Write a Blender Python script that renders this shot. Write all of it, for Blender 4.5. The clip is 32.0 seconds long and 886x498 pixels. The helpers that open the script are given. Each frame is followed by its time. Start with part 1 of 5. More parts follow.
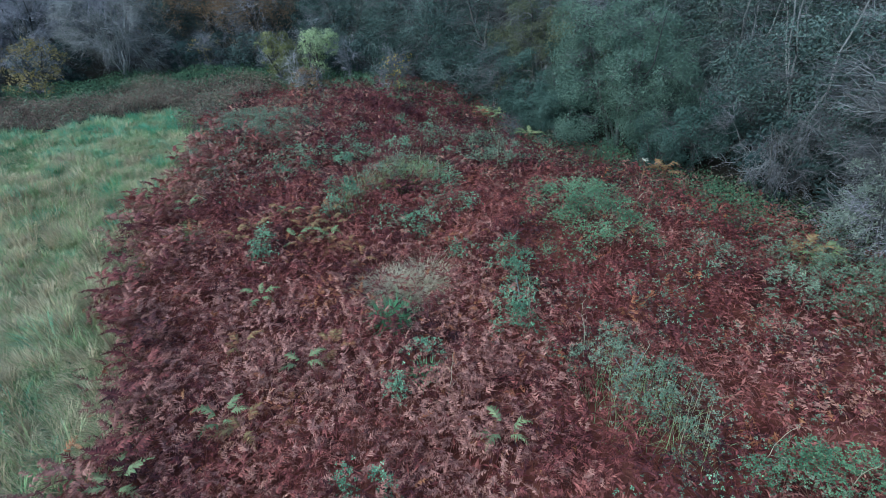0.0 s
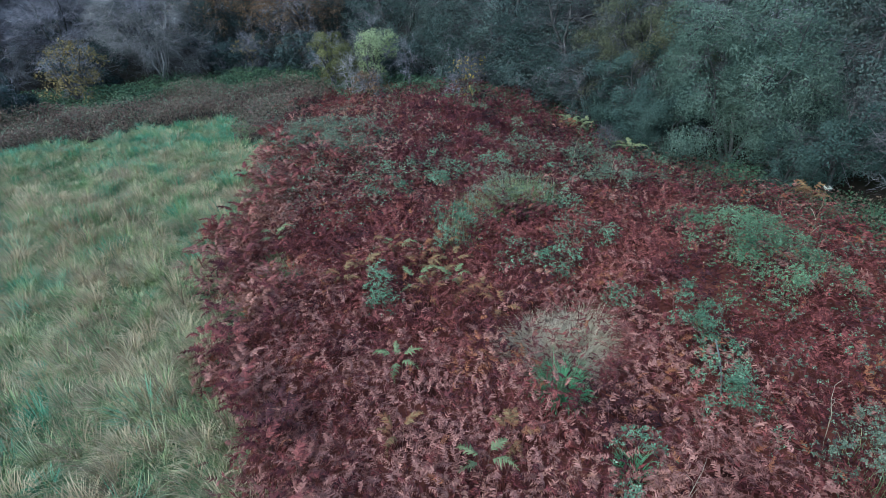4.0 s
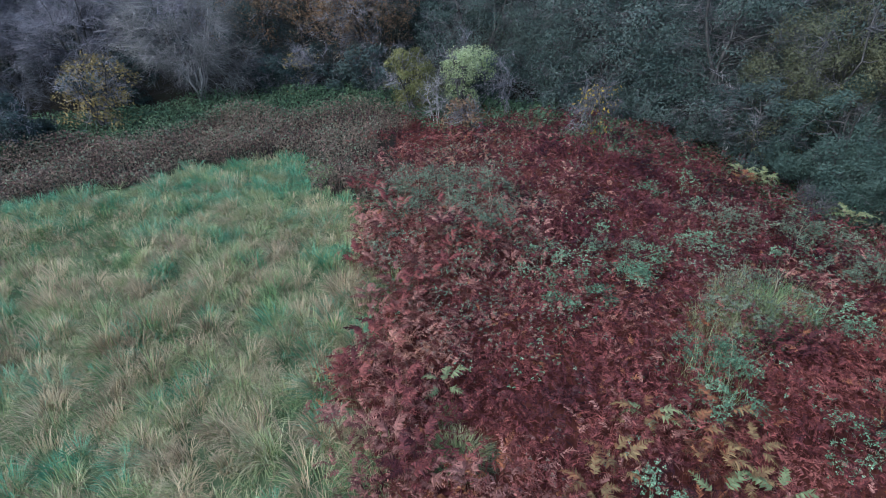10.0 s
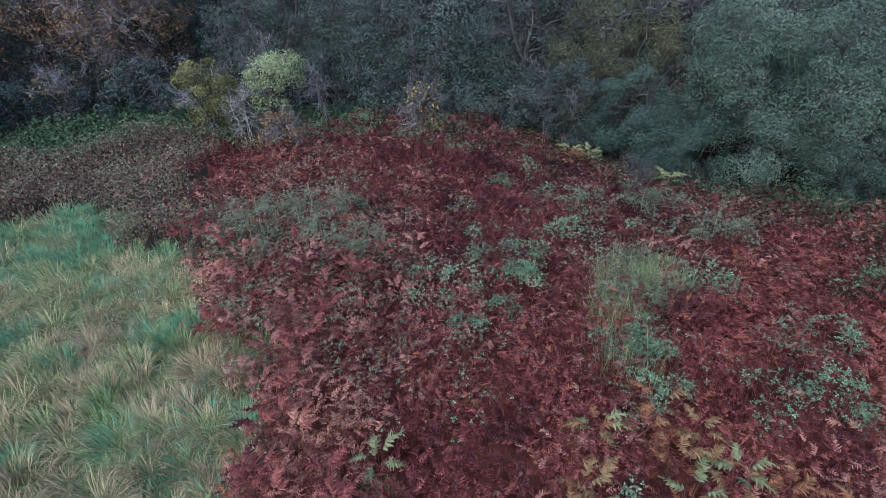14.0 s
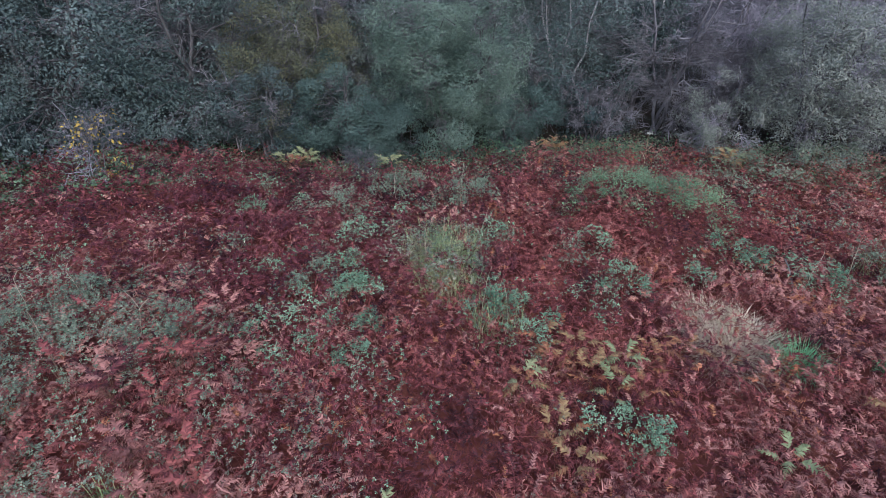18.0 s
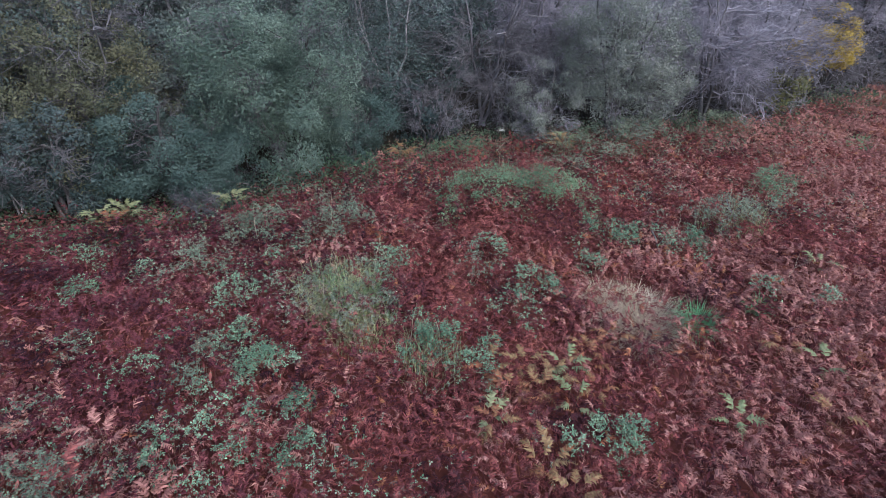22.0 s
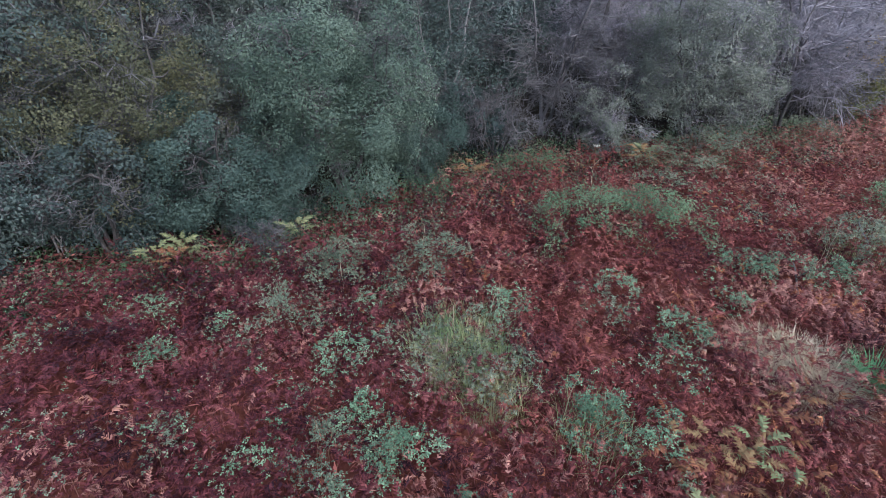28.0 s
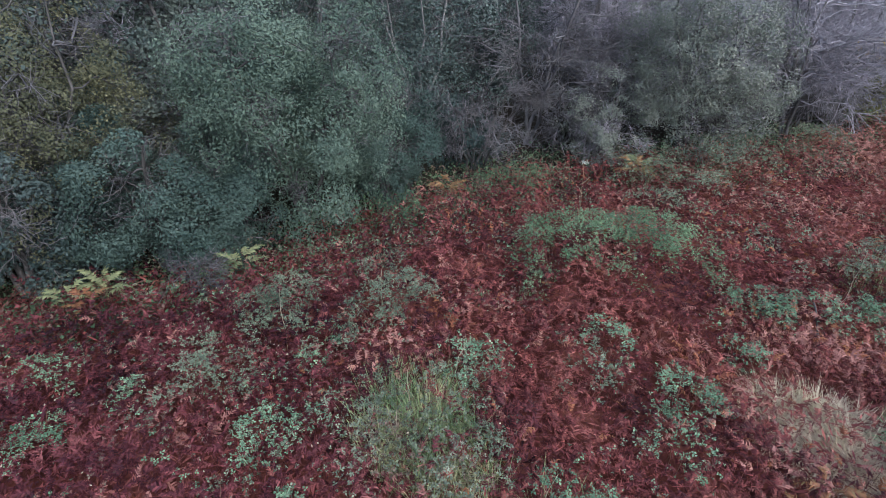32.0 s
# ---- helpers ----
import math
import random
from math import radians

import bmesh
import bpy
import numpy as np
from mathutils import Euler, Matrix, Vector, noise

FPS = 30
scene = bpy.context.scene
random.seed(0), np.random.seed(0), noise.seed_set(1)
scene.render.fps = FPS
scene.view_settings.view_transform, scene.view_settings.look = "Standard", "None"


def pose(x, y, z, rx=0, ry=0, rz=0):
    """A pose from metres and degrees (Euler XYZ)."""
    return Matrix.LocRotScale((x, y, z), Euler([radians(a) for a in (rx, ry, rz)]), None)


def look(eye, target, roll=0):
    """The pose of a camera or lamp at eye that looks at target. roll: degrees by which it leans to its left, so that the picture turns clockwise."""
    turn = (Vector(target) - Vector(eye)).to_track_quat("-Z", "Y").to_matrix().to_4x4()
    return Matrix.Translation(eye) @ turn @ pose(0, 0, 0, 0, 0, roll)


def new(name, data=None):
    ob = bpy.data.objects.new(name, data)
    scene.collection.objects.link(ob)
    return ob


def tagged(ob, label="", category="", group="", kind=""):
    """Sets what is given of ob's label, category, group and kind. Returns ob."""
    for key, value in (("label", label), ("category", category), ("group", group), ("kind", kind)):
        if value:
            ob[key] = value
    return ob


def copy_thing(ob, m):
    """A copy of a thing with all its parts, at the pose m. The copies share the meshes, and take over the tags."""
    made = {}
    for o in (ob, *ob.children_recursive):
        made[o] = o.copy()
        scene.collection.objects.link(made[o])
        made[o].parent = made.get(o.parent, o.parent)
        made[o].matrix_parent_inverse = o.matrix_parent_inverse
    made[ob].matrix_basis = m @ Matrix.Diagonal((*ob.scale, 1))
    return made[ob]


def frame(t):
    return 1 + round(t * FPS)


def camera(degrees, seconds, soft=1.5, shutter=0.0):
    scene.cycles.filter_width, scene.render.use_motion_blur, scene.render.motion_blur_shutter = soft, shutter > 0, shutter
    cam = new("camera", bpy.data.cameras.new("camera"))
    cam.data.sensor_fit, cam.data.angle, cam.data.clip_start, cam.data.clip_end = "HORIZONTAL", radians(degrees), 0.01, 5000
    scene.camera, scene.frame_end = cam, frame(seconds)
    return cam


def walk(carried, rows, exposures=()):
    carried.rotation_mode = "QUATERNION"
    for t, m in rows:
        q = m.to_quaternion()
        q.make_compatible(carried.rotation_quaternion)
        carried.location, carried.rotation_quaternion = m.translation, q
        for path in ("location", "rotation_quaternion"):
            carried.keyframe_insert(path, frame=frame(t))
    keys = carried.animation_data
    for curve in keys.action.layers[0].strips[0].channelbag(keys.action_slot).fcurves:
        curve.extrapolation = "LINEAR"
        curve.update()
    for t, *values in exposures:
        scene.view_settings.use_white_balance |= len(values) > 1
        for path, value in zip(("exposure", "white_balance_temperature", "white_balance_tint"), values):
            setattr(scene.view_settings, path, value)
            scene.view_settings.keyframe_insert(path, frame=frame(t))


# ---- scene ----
cam = camera(78.7, 32.0, soft=0.6)
PATH = [
    (0, (0.066, 0.07, 6.919), (0.082, 1.794, 5.905), -2.4),
    (0.5, (-0.206, 0.198, 6.938), (-0.195, 1.921, 5.922), -2.5),
    (1, (-0.548, 0.383, 6.955), (-0.54, 2.105, 5.937), -2.5),
    (1.5, (-0.937, 0.602, 6.948), (-0.931, 2.324, 5.93), -2.5),
    (2, (-1.379, 0.864, 6.946), (-1.374, 2.584, 5.924), -2.5),
    (2.5, (-1.804, 1.116, 6.89), (-1.802, 2.836, 5.868), -2.6),
    (4.5, (-3.772, 3.347, 6.894), (-3.777, 5.064, 5.868), -2.6),
    (5, (-4.416, 4.156, 6.921), (-4.423, 5.872, 5.893), -2.6),
    (5.5, (-5.047, 4.946, 6.969), (-5.053, 6.66, 5.939), -2.6),
    (6, (-5.564, 5.731, 7.024), (-5.57, 7.442, 5.989), -2.5),
    (6.5, (-6.06, 6.526, 7.067), (-6.068, 8.237, 6.031), -2.5),
    (7, (-6.525, 7.191, 7.114), (-6.531, 8.904, 6.081), -2.4),
    (7.5, (-6.784, 7.492, 7.101), (-6.789, 9.205, 6.067), -2.3),
    (8, (-7.017, 7.693, 7.097), (-7.022, 9.405, 6.063), -2.2),
    (8.5, (-7.265, 7.932, 7.132), (-7.266, 9.641, 6.094), -2.1),
    (9, (-7.599, 8.238, 7.136), (-7.59, 9.947, 6.097), -1.8),
    (9.5, (-7.802, 8.513, 7.058), (-7.79, 10.224, 6.021), -1.7),
    (10, (-7.885, 8.608, 6.99), (-7.873, 10.32, 5.956), -1.7),
    (10.5, (-7.943, 8.649, 6.945), (-7.93, 10.362, 5.913), -1.7),
    (11, (-8.033, 8.759, 6.947), (-8.017, 10.471, 5.913), -1.7),
    (11.5, (-8.127, 8.941, 6.931), (-8.095, 10.651, 5.895), -1.7),
    (12, (-8.268, 9.195, 6.922), (-8.151, 10.898, 5.881), -1.6),
    (12.5, (-8.441, 9.484, 6.89), (-8.177, 11.167, 5.844), -1.5),
    (13, (-8.617, 9.787, 6.9), (-8.238, 11.445, 5.847), -1.4),
    (13.5, (-8.811, 10.196, 6.918), (-8.286, 11.809, 5.858), -1.5),
    (14, (-8.983, 10.502, 6.904), (-8.318, 12.059, 5.84), -1.5),
    (14.5, (-9.24, 10.79, 6.914), (-8.367, 12.235, 5.842), -1.1),
    (15, (-9.599, 11.157, 6.919), (-8.557, 12.484, 5.845), -0.6),
    (15.5, (-9.957, 11.446, 6.935), (-8.798, 12.673, 5.862), 0.1),
    (17.5, (-11.364, 13.179, 6.951), (-9.849, 13.932, 5.884), 1.8),
    (18, (-11.561, 13.639, 6.9), (-9.995, 14.292, 5.841), 2.1),
    (18.5, (-11.666, 13.78, 6.92), (-10.05, 14.303, 5.864), 2.4),
    (19, (-11.71, 13.837, 6.907), (-10.061, 14.256, 5.856), 2.5),
    (19.5, (-11.659, 14.039, 6.916), (-9.985, 14.354, 5.868), 2.4),
    (20, (-11.483, 14.409, 6.954), (-9.788, 14.588, 5.908), 2.3),
    (20.5, (-11.296, 14.816, 6.978), (-9.594, 14.892, 5.931), 2.2),
    (21, (-11.088, 15.277, 6.998), (-9.385, 15.307, 5.95), 2.3),
    (21.5, (-10.886, 15.698, 7.001), (-9.183, 15.701, 5.952), 2.3),
    (22, (-10.758, 15.934, 6.996), (-9.056, 15.919, 5.945), 2.5),
    (22.5, (-10.62, 16.135, 7.001), (-8.919, 16.107, 5.95), 2.5),
    (23, (-10.483, 16.318, 6.981), (-8.781, 16.286, 5.93), 2.4),
    (23.5, (-10.338, 16.543, 6.991), (-8.639, 16.506, 5.937), 2.5),
    (24, (-10.189, 16.759, 6.985), (-8.491, 16.72, 5.929), 2.6),
    (24.5, (-10.054, 16.928, 6.955), (-8.357, 16.889, 5.898), 2.6),
    (25, (-9.959, 17.102, 6.959), (-8.263, 17.061, 5.899), 2.7),
    (25.5, (-9.777, 17.37, 6.943), (-8.083, 17.324, 5.88), 2.7),
    (26, (-9.561, 17.673, 6.967), (-7.871, 17.625, 5.898), 2.8),
    (26.5, (-9.301, 18.035, 6.95), (-7.62, 17.98, 5.876), 2.6),
    (28.5, (-8.523, 18.767, 6.727), (-6.824, 18.73, 5.673), 1.9),
    (29, (-8.34, 18.702, 6.733), (-6.643, 18.666, 5.676), 1.8),
    (29.5, (-8.046, 18.582, 6.686), (-6.348, 18.545, 5.63), 1.8),
    (30, (-7.764, 18.511, 6.643), (-6.067, 18.466, 5.586), 1.9),
    (30.5, (-7.48, 18.38, 6.607), (-5.784, 18.334, 5.548), 1.9),
    (31, (-7.225, 18.27, 6.587), (-5.53, 18.221, 5.526), 1.9),
    (31.5, (-6.951, 18.108, 6.535), (-5.255, 18.06, 5.476), 1.8),
    (32, (-6.655, 17.962, 6.469), (-4.958, 17.911, 5.411), 1.8),
]
EXPOSURES = [(0, 1.15, 4960, -10), (6, 1.10, 5170, 0), (11, 1.04, 5350, 5), (13, 0.97, 5370, 7), (16, 1.14, 5450, 12), (19, 1.28, 5530, 16), (26, 1.28, 5620, 13), (32, 1.26, 5700, 10)]
walk(cam, [(t, look(eye, target, roll)) for t, eye, target, roll in PATH], EXPOSURES)

# ---- world, sun, exposure ----
world = bpy.data.worlds.new("overcast_sky")
scene.world = world
world.use_nodes = True
wn = world.node_tree.nodes
sky = wn.new("ShaderNodeTexSky")
sky.sky_type, sky.sun_disc = "NISHITA", False
sky.sun_elevation, sky.sun_rotation = radians(47), radians(235)
sky.dust_density, sky.air_density = 2.5, 1.0
world.node_tree.links.new(sky.outputs[0], wn["Background"].inputs[0])
wn["Background"].inputs[1].default_value = 0.14
sun_data = bpy.data.lights.new("sun", "SUN")
sun_data.energy, sun_data.angle, sun_data.color = 1.0, radians(70), (1.0, 0.95, 0.9)
sun = new("sun", sun_data)
sun.matrix_world = look((-20, -4, 24), (0, 10, 0))

# ---- materials ----


def plant_material(name, colours, size=0.5, rough=0.75, spread=0.5, gloss=0.25, thin=0.2, drift=0.42):
    """Leaf, stem or soil surface: colours drift over the ground, and each leaf differs a little in tone."""
    mat = bpy.data.materials.new(name)
    mat.use_nodes = True
    nt = mat.node_tree
    n, link = nt.nodes, nt.links.new
    bsdf = n["Principled BSDF"]
    geo = n.new("ShaderNodeNewGeometry")
    noi = n.new("ShaderNodeTexNoise")
    noi.inputs["Scale"].default_value, noi.inputs["Detail"].default_value = size, 4.0
    link(geo.outputs["Position"], noi.inputs["Vector"])
    add = n.new("ShaderNodeMath")
    add.operation = "MULTIPLY_ADD"
    link(geo.outputs["Random Per Island"], add.inputs[0])
    add.inputs[1].default_value = drift
    half = n.new("ShaderNodeMath")
    half.operation = "MULTIPLY_ADD"
    link(noi.outputs["Fac"], half.inputs[0])
    half.inputs[1].default_value, half.inputs[2].default_value = 1.9, -0.47 - drift / 2
    link(half.outputs[0], add.inputs[2])
    ramp = n.new("ShaderNodeValToRGB")
    els = ramp.color_ramp.elements
    while len(els) < len(colours):
        els.new(0.5)
    for i, c in enumerate(colours):
        els[i].position = 0.08 + 0.84 * i / max(1, len(colours) - 1)
        els[i].color = (*c, 1)
    link(add.outputs[0], ramp.inputs[0])
    hsv = n.new("ShaderNodeHueSaturation")
    val = n.new("ShaderNodeMath")
    val.operation = "MULTIPLY_ADD"
    val.inputs[1].default_value, val.inputs[2].default_value = spread, 1.0 - spread / 2
    white = n.new("ShaderNodeTexWhiteNoise")
    white.noise_dimensions = "1D"
    link(geo.outputs["Random Per Island"], white.inputs["W"])
    link(white.outputs["Value"], val.inputs[0])
    link(val.outputs[0], hsv.inputs["Value"])
    link(ramp.outputs[0], hsv.inputs["Color"])
    fine = n.new("ShaderNodeTexNoise")
    fine.inputs["Scale"].default_value, fine.inputs["Detail"].default_value = 45.0, 3.0
    link(geo.outputs["Position"], fine.inputs["Vector"])
    bump = n.new("ShaderNodeBump")
    bump.inputs["Strength"].default_value, bump.inputs["Distance"].default_value = 0.3, 0.02
    link(fine.outputs["Fac"], bump.inputs["Height"])
    link(bump.outputs[0], bsdf.inputs["Normal"])
    link(hsv.outputs[0], bsdf.inputs["Base Color"])
    bsdf.inputs["Roughness"].default_value = rough
    bsdf.inputs["Specular IOR Level"].default_value = gloss
    if thin:
        trans = n.new("ShaderNodeBsdfTranslucent")
        link(hsv.outputs[0], trans.inputs["Color"])
        mix = n.new("ShaderNodeMixShader")
        mix.inputs[0].default_value = thin
        link(bsdf.outputs[0], mix.inputs[1])
        link(trans.outputs[0], mix.inputs[2])
        link(mix.outputs[0], n["Material Output"].inputs["Surface"])
    return mat


M_SOIL = plant_material("bracken_litter", [(0.051, 0.0195, 0.0150), (0.128, 0.0420, 0.0300), (0.221, 0.0825, 0.0570)], 1.2, 0.95, 0.0, 0.1, 0)
M_MEADOW = plant_material("meadow_turf", [(0.065, 0.0875, 0.0420), (0.111, 0.1500, 0.0720), (0.156, 0.1500, 0.0780)], 0.9, 0.95, 0.0, 0.1, 0)
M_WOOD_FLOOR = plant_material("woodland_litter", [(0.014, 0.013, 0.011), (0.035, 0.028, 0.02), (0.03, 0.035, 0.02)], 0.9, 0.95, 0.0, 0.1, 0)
M_BRACKEN = plant_material("dead_bracken_red", [(0.048, 0.0168, 0.0178), (0.097, 0.0267, 0.0278), (0.176, 0.0488, 0.0432), (0.231, 0.0754, 0.0595), (0.303, 0.1150, 0.0912)], 0.6, 0.75, 0.9)
M_BRACKEN_DEEP = plant_material("dead_bracken_wine", [(0.026, 0.0085, 0.0133), (0.062, 0.0169, 0.0222), (0.115, 0.0295, 0.0338), (0.160, 0.0464, 0.0463), (0.220, 0.0802, 0.0730)], 0.7, 0.75, 0.9)
M_BRACKEN_PALE = plant_material("dead_bracken_pale", [(0.141, 0.0559, 0.0455), (0.264, 0.1167, 0.0931), (0.354, 0.1746, 0.1375), (0.331, 0.1572, 0.0991)], 0.5, 0.8, 0.7)
M_BRACKEN_ORANGE = plant_material("dead_bracken_orange", [(0.19, 0.065, 0.035), (0.28, 0.105, 0.05), (0.34, 0.16, 0.075)], 0.9, 0.75, 0.6)
M_FERN = plant_material("yellow_fern", [(0.190, 0.1115, 0.0510), (0.214, 0.1464, 0.0646), (0.222, 0.0871, 0.0408), (0.158, 0.0697, 0.0408)], 0.9, 0.7, 0.5)
M_FERN_GREEN = plant_material("green_fern", [(0.165, 0.2016, 0.0910), (0.225, 0.2304, 0.1120)], 0.9, 0.7, 0.4)
M_STEM = plant_material("bracken_stem", [(0.12, 0.06, 0.04), (0.26, 0.15, 0.09)], 0.5, 0.8, 0.6, thin=0)
M_GRASS = plant_material("meadow_grass", [(0.133, 0.2343, 0.0889), (0.225, 0.3157, 0.1339), (0.348, 0.3768, 0.1639), (0.440, 0.4074, 0.2485), (0.246, 0.3157, 0.1392)], 0.7, 0.8, 0.8)
M_GRASS_LOW = plant_material("low_meadow_grass", [(0.120, 0.1956, 0.0857), (0.190, 0.2742, 0.1307), (0.309, 0.3218, 0.1488), (0.368, 0.3322, 0.1972)], 0.7, 0.8, 0.8)
M_GRASS_BLUE = plant_material("blue_green_grass", [(0.088, 0.2376, 0.1232), (0.144, 0.3240, 0.1848), (0.232, 0.3564, 0.2061)], 0.7, 0.8, 0.8)
M_GRASS_BROWN = plant_material("withered_grass", [(0.220, 0.1620, 0.0972), (0.308, 0.2484, 0.1458), (0.330, 0.2376, 0.1652)], 0.7, 0.8, 0.7)
M_STRAW = plant_material("straw_grass", [(0.371, 0.297, 0.200), (0.509, 0.424, 0.301), (0.403, 0.360, 0.218)], 0.6, 0.8, 0.6)
M_STRAW_DULL = plant_material("weathered_straw", [(0.338, 0.2553, 0.1542), (0.456, 0.3561, 0.2097), (0.529, 0.4367, 0.2714), (0.382, 0.3292, 0.1851)], 0.9, 0.8, 0.6)
M_UMBEL = plant_material("dry_flower_head", [(0.42, 0.41, 0.32), (0.55, 0.54, 0.42)], 2.0, 0.8, 0.3)
M_OCHRE = plant_material("ochre_leaf", [(0.16, 0.12, 0.05), (0.28, 0.21, 0.08), (0.2, 0.17, 0.08)], 0.6, 0.7, 0.7)
M_WILLOW_OLIVE = plant_material("olive_willow_leaf", [(0.11, 0.122, 0.097), (0.172, 0.187, 0.149), (0.245, 0.258, 0.206)], 0.5, 0.7, 0.5, 0.15, drift=0.24)
M_TUFT = plant_material("bright_tuft", [(0.12, 0.32, 0.14), (0.22, 0.40, 0.2)], 0.8, 0.7, 0.4)
M_BRAMBLE = plant_material("bramble_leaf", [(0.060, 0.112, 0.061), (0.135, 0.210, 0.118), (0.230, 0.330, 0.193)], 0.9, 0.6, 0.9, 0.3)
M_BRAMBLE_DEEP = plant_material("deep_bramble_leaf", [(0.059, 0.1055, 0.0510), (0.124, 0.1919, 0.0978), (0.202, 0.2898, 0.1487)], 0.9, 0.6, 0.8, 0.3)
M_PALE_BARK = plant_material("pale_bark", [(0.24, 0.22, 0.21), (0.36, 0.34, 0.32), (0.48, 0.46, 0.43)], 2.0, 0.9, 0.3, 0.15, 0)
M_BRAMBLE_DULL = plant_material("bramble_leaf_dull", [(0.075, 0.095, 0.06), (0.14, 0.17, 0.105), (0.22, 0.24, 0.16)], 0.7, 0.65, 0.8, 0.3)
M_THICKET = plant_material("brown_thicket_leaf", [(0.080, 0.0515, 0.0414), (0.163, 0.1008, 0.0784), (0.163, 0.1344, 0.0896), (0.230, 0.1434, 0.1165)], 0.5, 0.75, 0.8)
M_NETTLE = plant_material("nettle_leaf", [(0.046, 0.084, 0.046), (0.085, 0.140, 0.072), (0.130, 0.182, 0.098)], 0.6, 0.7, 0.7)
M_WILLOW = plant_material("willow_leaf", [(0.035, 0.0580, 0.0481), (0.063, 0.0942, 0.0767), (0.099, 0.1378, 0.1096)], 0.5, 0.7, 0.5, 0.15, drift=0.24)
M_WILLOW_BROAD = plant_material("broad_willow_leaf", [(0.059, 0.0875, 0.0643), (0.102, 0.1410, 0.1034), (0.161, 0.2067, 0.1512)], 0.5, 0.7, 0.5, 0.15, drift=0.24)
M_WILLOW_GREY = plant_material("grey_willow_leaf", [(0.05, 0.065, 0.052), (0.085, 0.105, 0.084), (0.135, 0.155, 0.125)], 0.5, 0.65, 0.5, 0.3, drift=0.24)
M_ALDER_OLIVE = plant_material("olive_alder_leaf", [(0.060, 0.0662, 0.0394), (0.106, 0.1088, 0.0623), (0.177, 0.1691, 0.0924)], 0.6, 0.7, 0.5, 0.15, drift=0.3)
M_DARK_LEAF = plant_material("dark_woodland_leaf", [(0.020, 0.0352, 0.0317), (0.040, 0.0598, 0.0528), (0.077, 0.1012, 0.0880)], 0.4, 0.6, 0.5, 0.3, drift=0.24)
M_TIER = plant_material("alder_leaf", [(0.045, 0.0656, 0.0554), (0.082, 0.1082, 0.0924), (0.135, 0.1640, 0.1428)], 0.6, 0.7, 0.5, 0.15, drift=0.24)
M_OLIVE = plant_material("olive_leaf", [(0.08, 0.085, 0.03), (0.14, 0.14, 0.05), (0.2, 0.18, 0.07)], 0.5, 0.65, 0.7)
M_LIME = plant_material("lime_leaf", [(0.2, 0.25, 0.1), (0.33, 0.38, 0.19), (0.42, 0.44, 0.26)], 0.8, 0.6, 0.5)
M_YELLOW = plant_material("yellow_leaf", [(0.3, 0.22, 0.04), (0.42, 0.30, 0.06), (0.25, 0.2, 0.06)], 0.8, 0.65, 0.5)
M_RUSSET = plant_material("russet_leaf", [(0.12, 0.078, 0.048), (0.215, 0.135, 0.076), (0.19, 0.135, 0.08)], 0.6, 0.7, 0.6)
M_BARK = plant_material("grey_bark", [(0.035, 0.032, 0.03), (0.08, 0.075, 0.07), (0.15, 0.14, 0.13)], 2.0, 0.9, 0.3, 0.15, 0)
M_TWIG = plant_material("bare_twig", [(0.121, 0.1119, 0.1224), (0.229, 0.2133, 0.2287), (0.363, 0.3400, 0.3586)], 0.5, 0.85, 0.7, 0.15, 0)
# Darker copy of the bare twig: shade among the trees put into its colour.
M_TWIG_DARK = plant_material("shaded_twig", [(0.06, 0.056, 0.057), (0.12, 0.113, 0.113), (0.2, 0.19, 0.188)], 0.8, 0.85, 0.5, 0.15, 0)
M_TWIG_PALE = plant_material("pale_twig", [(0.12, 0.11, 0.105), (0.2, 0.19, 0.18), (0.38, 0.36, 0.34)], 0.8, 0.85, 0.5, 0.15, 0)

# ---- shape tools ----
R = np.random.default_rng(7)


def smooth(a, b, v):
    t = np.clip((v - a) / (b - a), 0, 1)
    return t * t * (3 - 2 * t)


def ripple(x, y, k, s=0.0):
    """Cheap rolling relief between -1 and 1."""
    return (np.sin(k * x + 1.7 * s + 1.3 * np.sin(0.7 * k * y + s)) + np.sin(1.13 * k * y - 2.1 * s + 1.1 * np.sin(0.81 * k * x - s))) / 2


WOOD_EDGE = [(-60, 32), (-30, 32.5), (-24, 34), (-19, 37), (-13, 38), (-7, 36), (-3, 33), (1.5, 30), (3.4, 26), (5.0, 22.5), (8, 18.6), (10.6, 14.5), (11.2, 10), (12.0, 6.0), (13.5, 3), (15.5, -1), (20, -8), (34, -36)]
FIELD_EDGE = [(-2.0, -14), (-5.2, 0), (-6.1, 5.5), (-5.9, 6.8), (-6.2, 8), (-6.9, 9.6), (-8.2, 11.1), (-8.3, 12.2), (-7.8, 12.9), (-8.9, 14), (-9.7, 16.2), (-9.4, 17.6), (-9.2, 19.0), (-8.7, 19.8), (-9.7, 20.4), (-10.1, 22), (-10.1, 23.4), (-9.7, 24.6), (-10.7, 25.3), (-11.9, 26.0), (-12.2, 28.1), (-13.6, 29.6), (-15.6, 29.5), (-17.7, 28.5), (-18.8, 27.2), (-21.6, 26.5), (-22.7, 25.3), (-40, 19.5)]


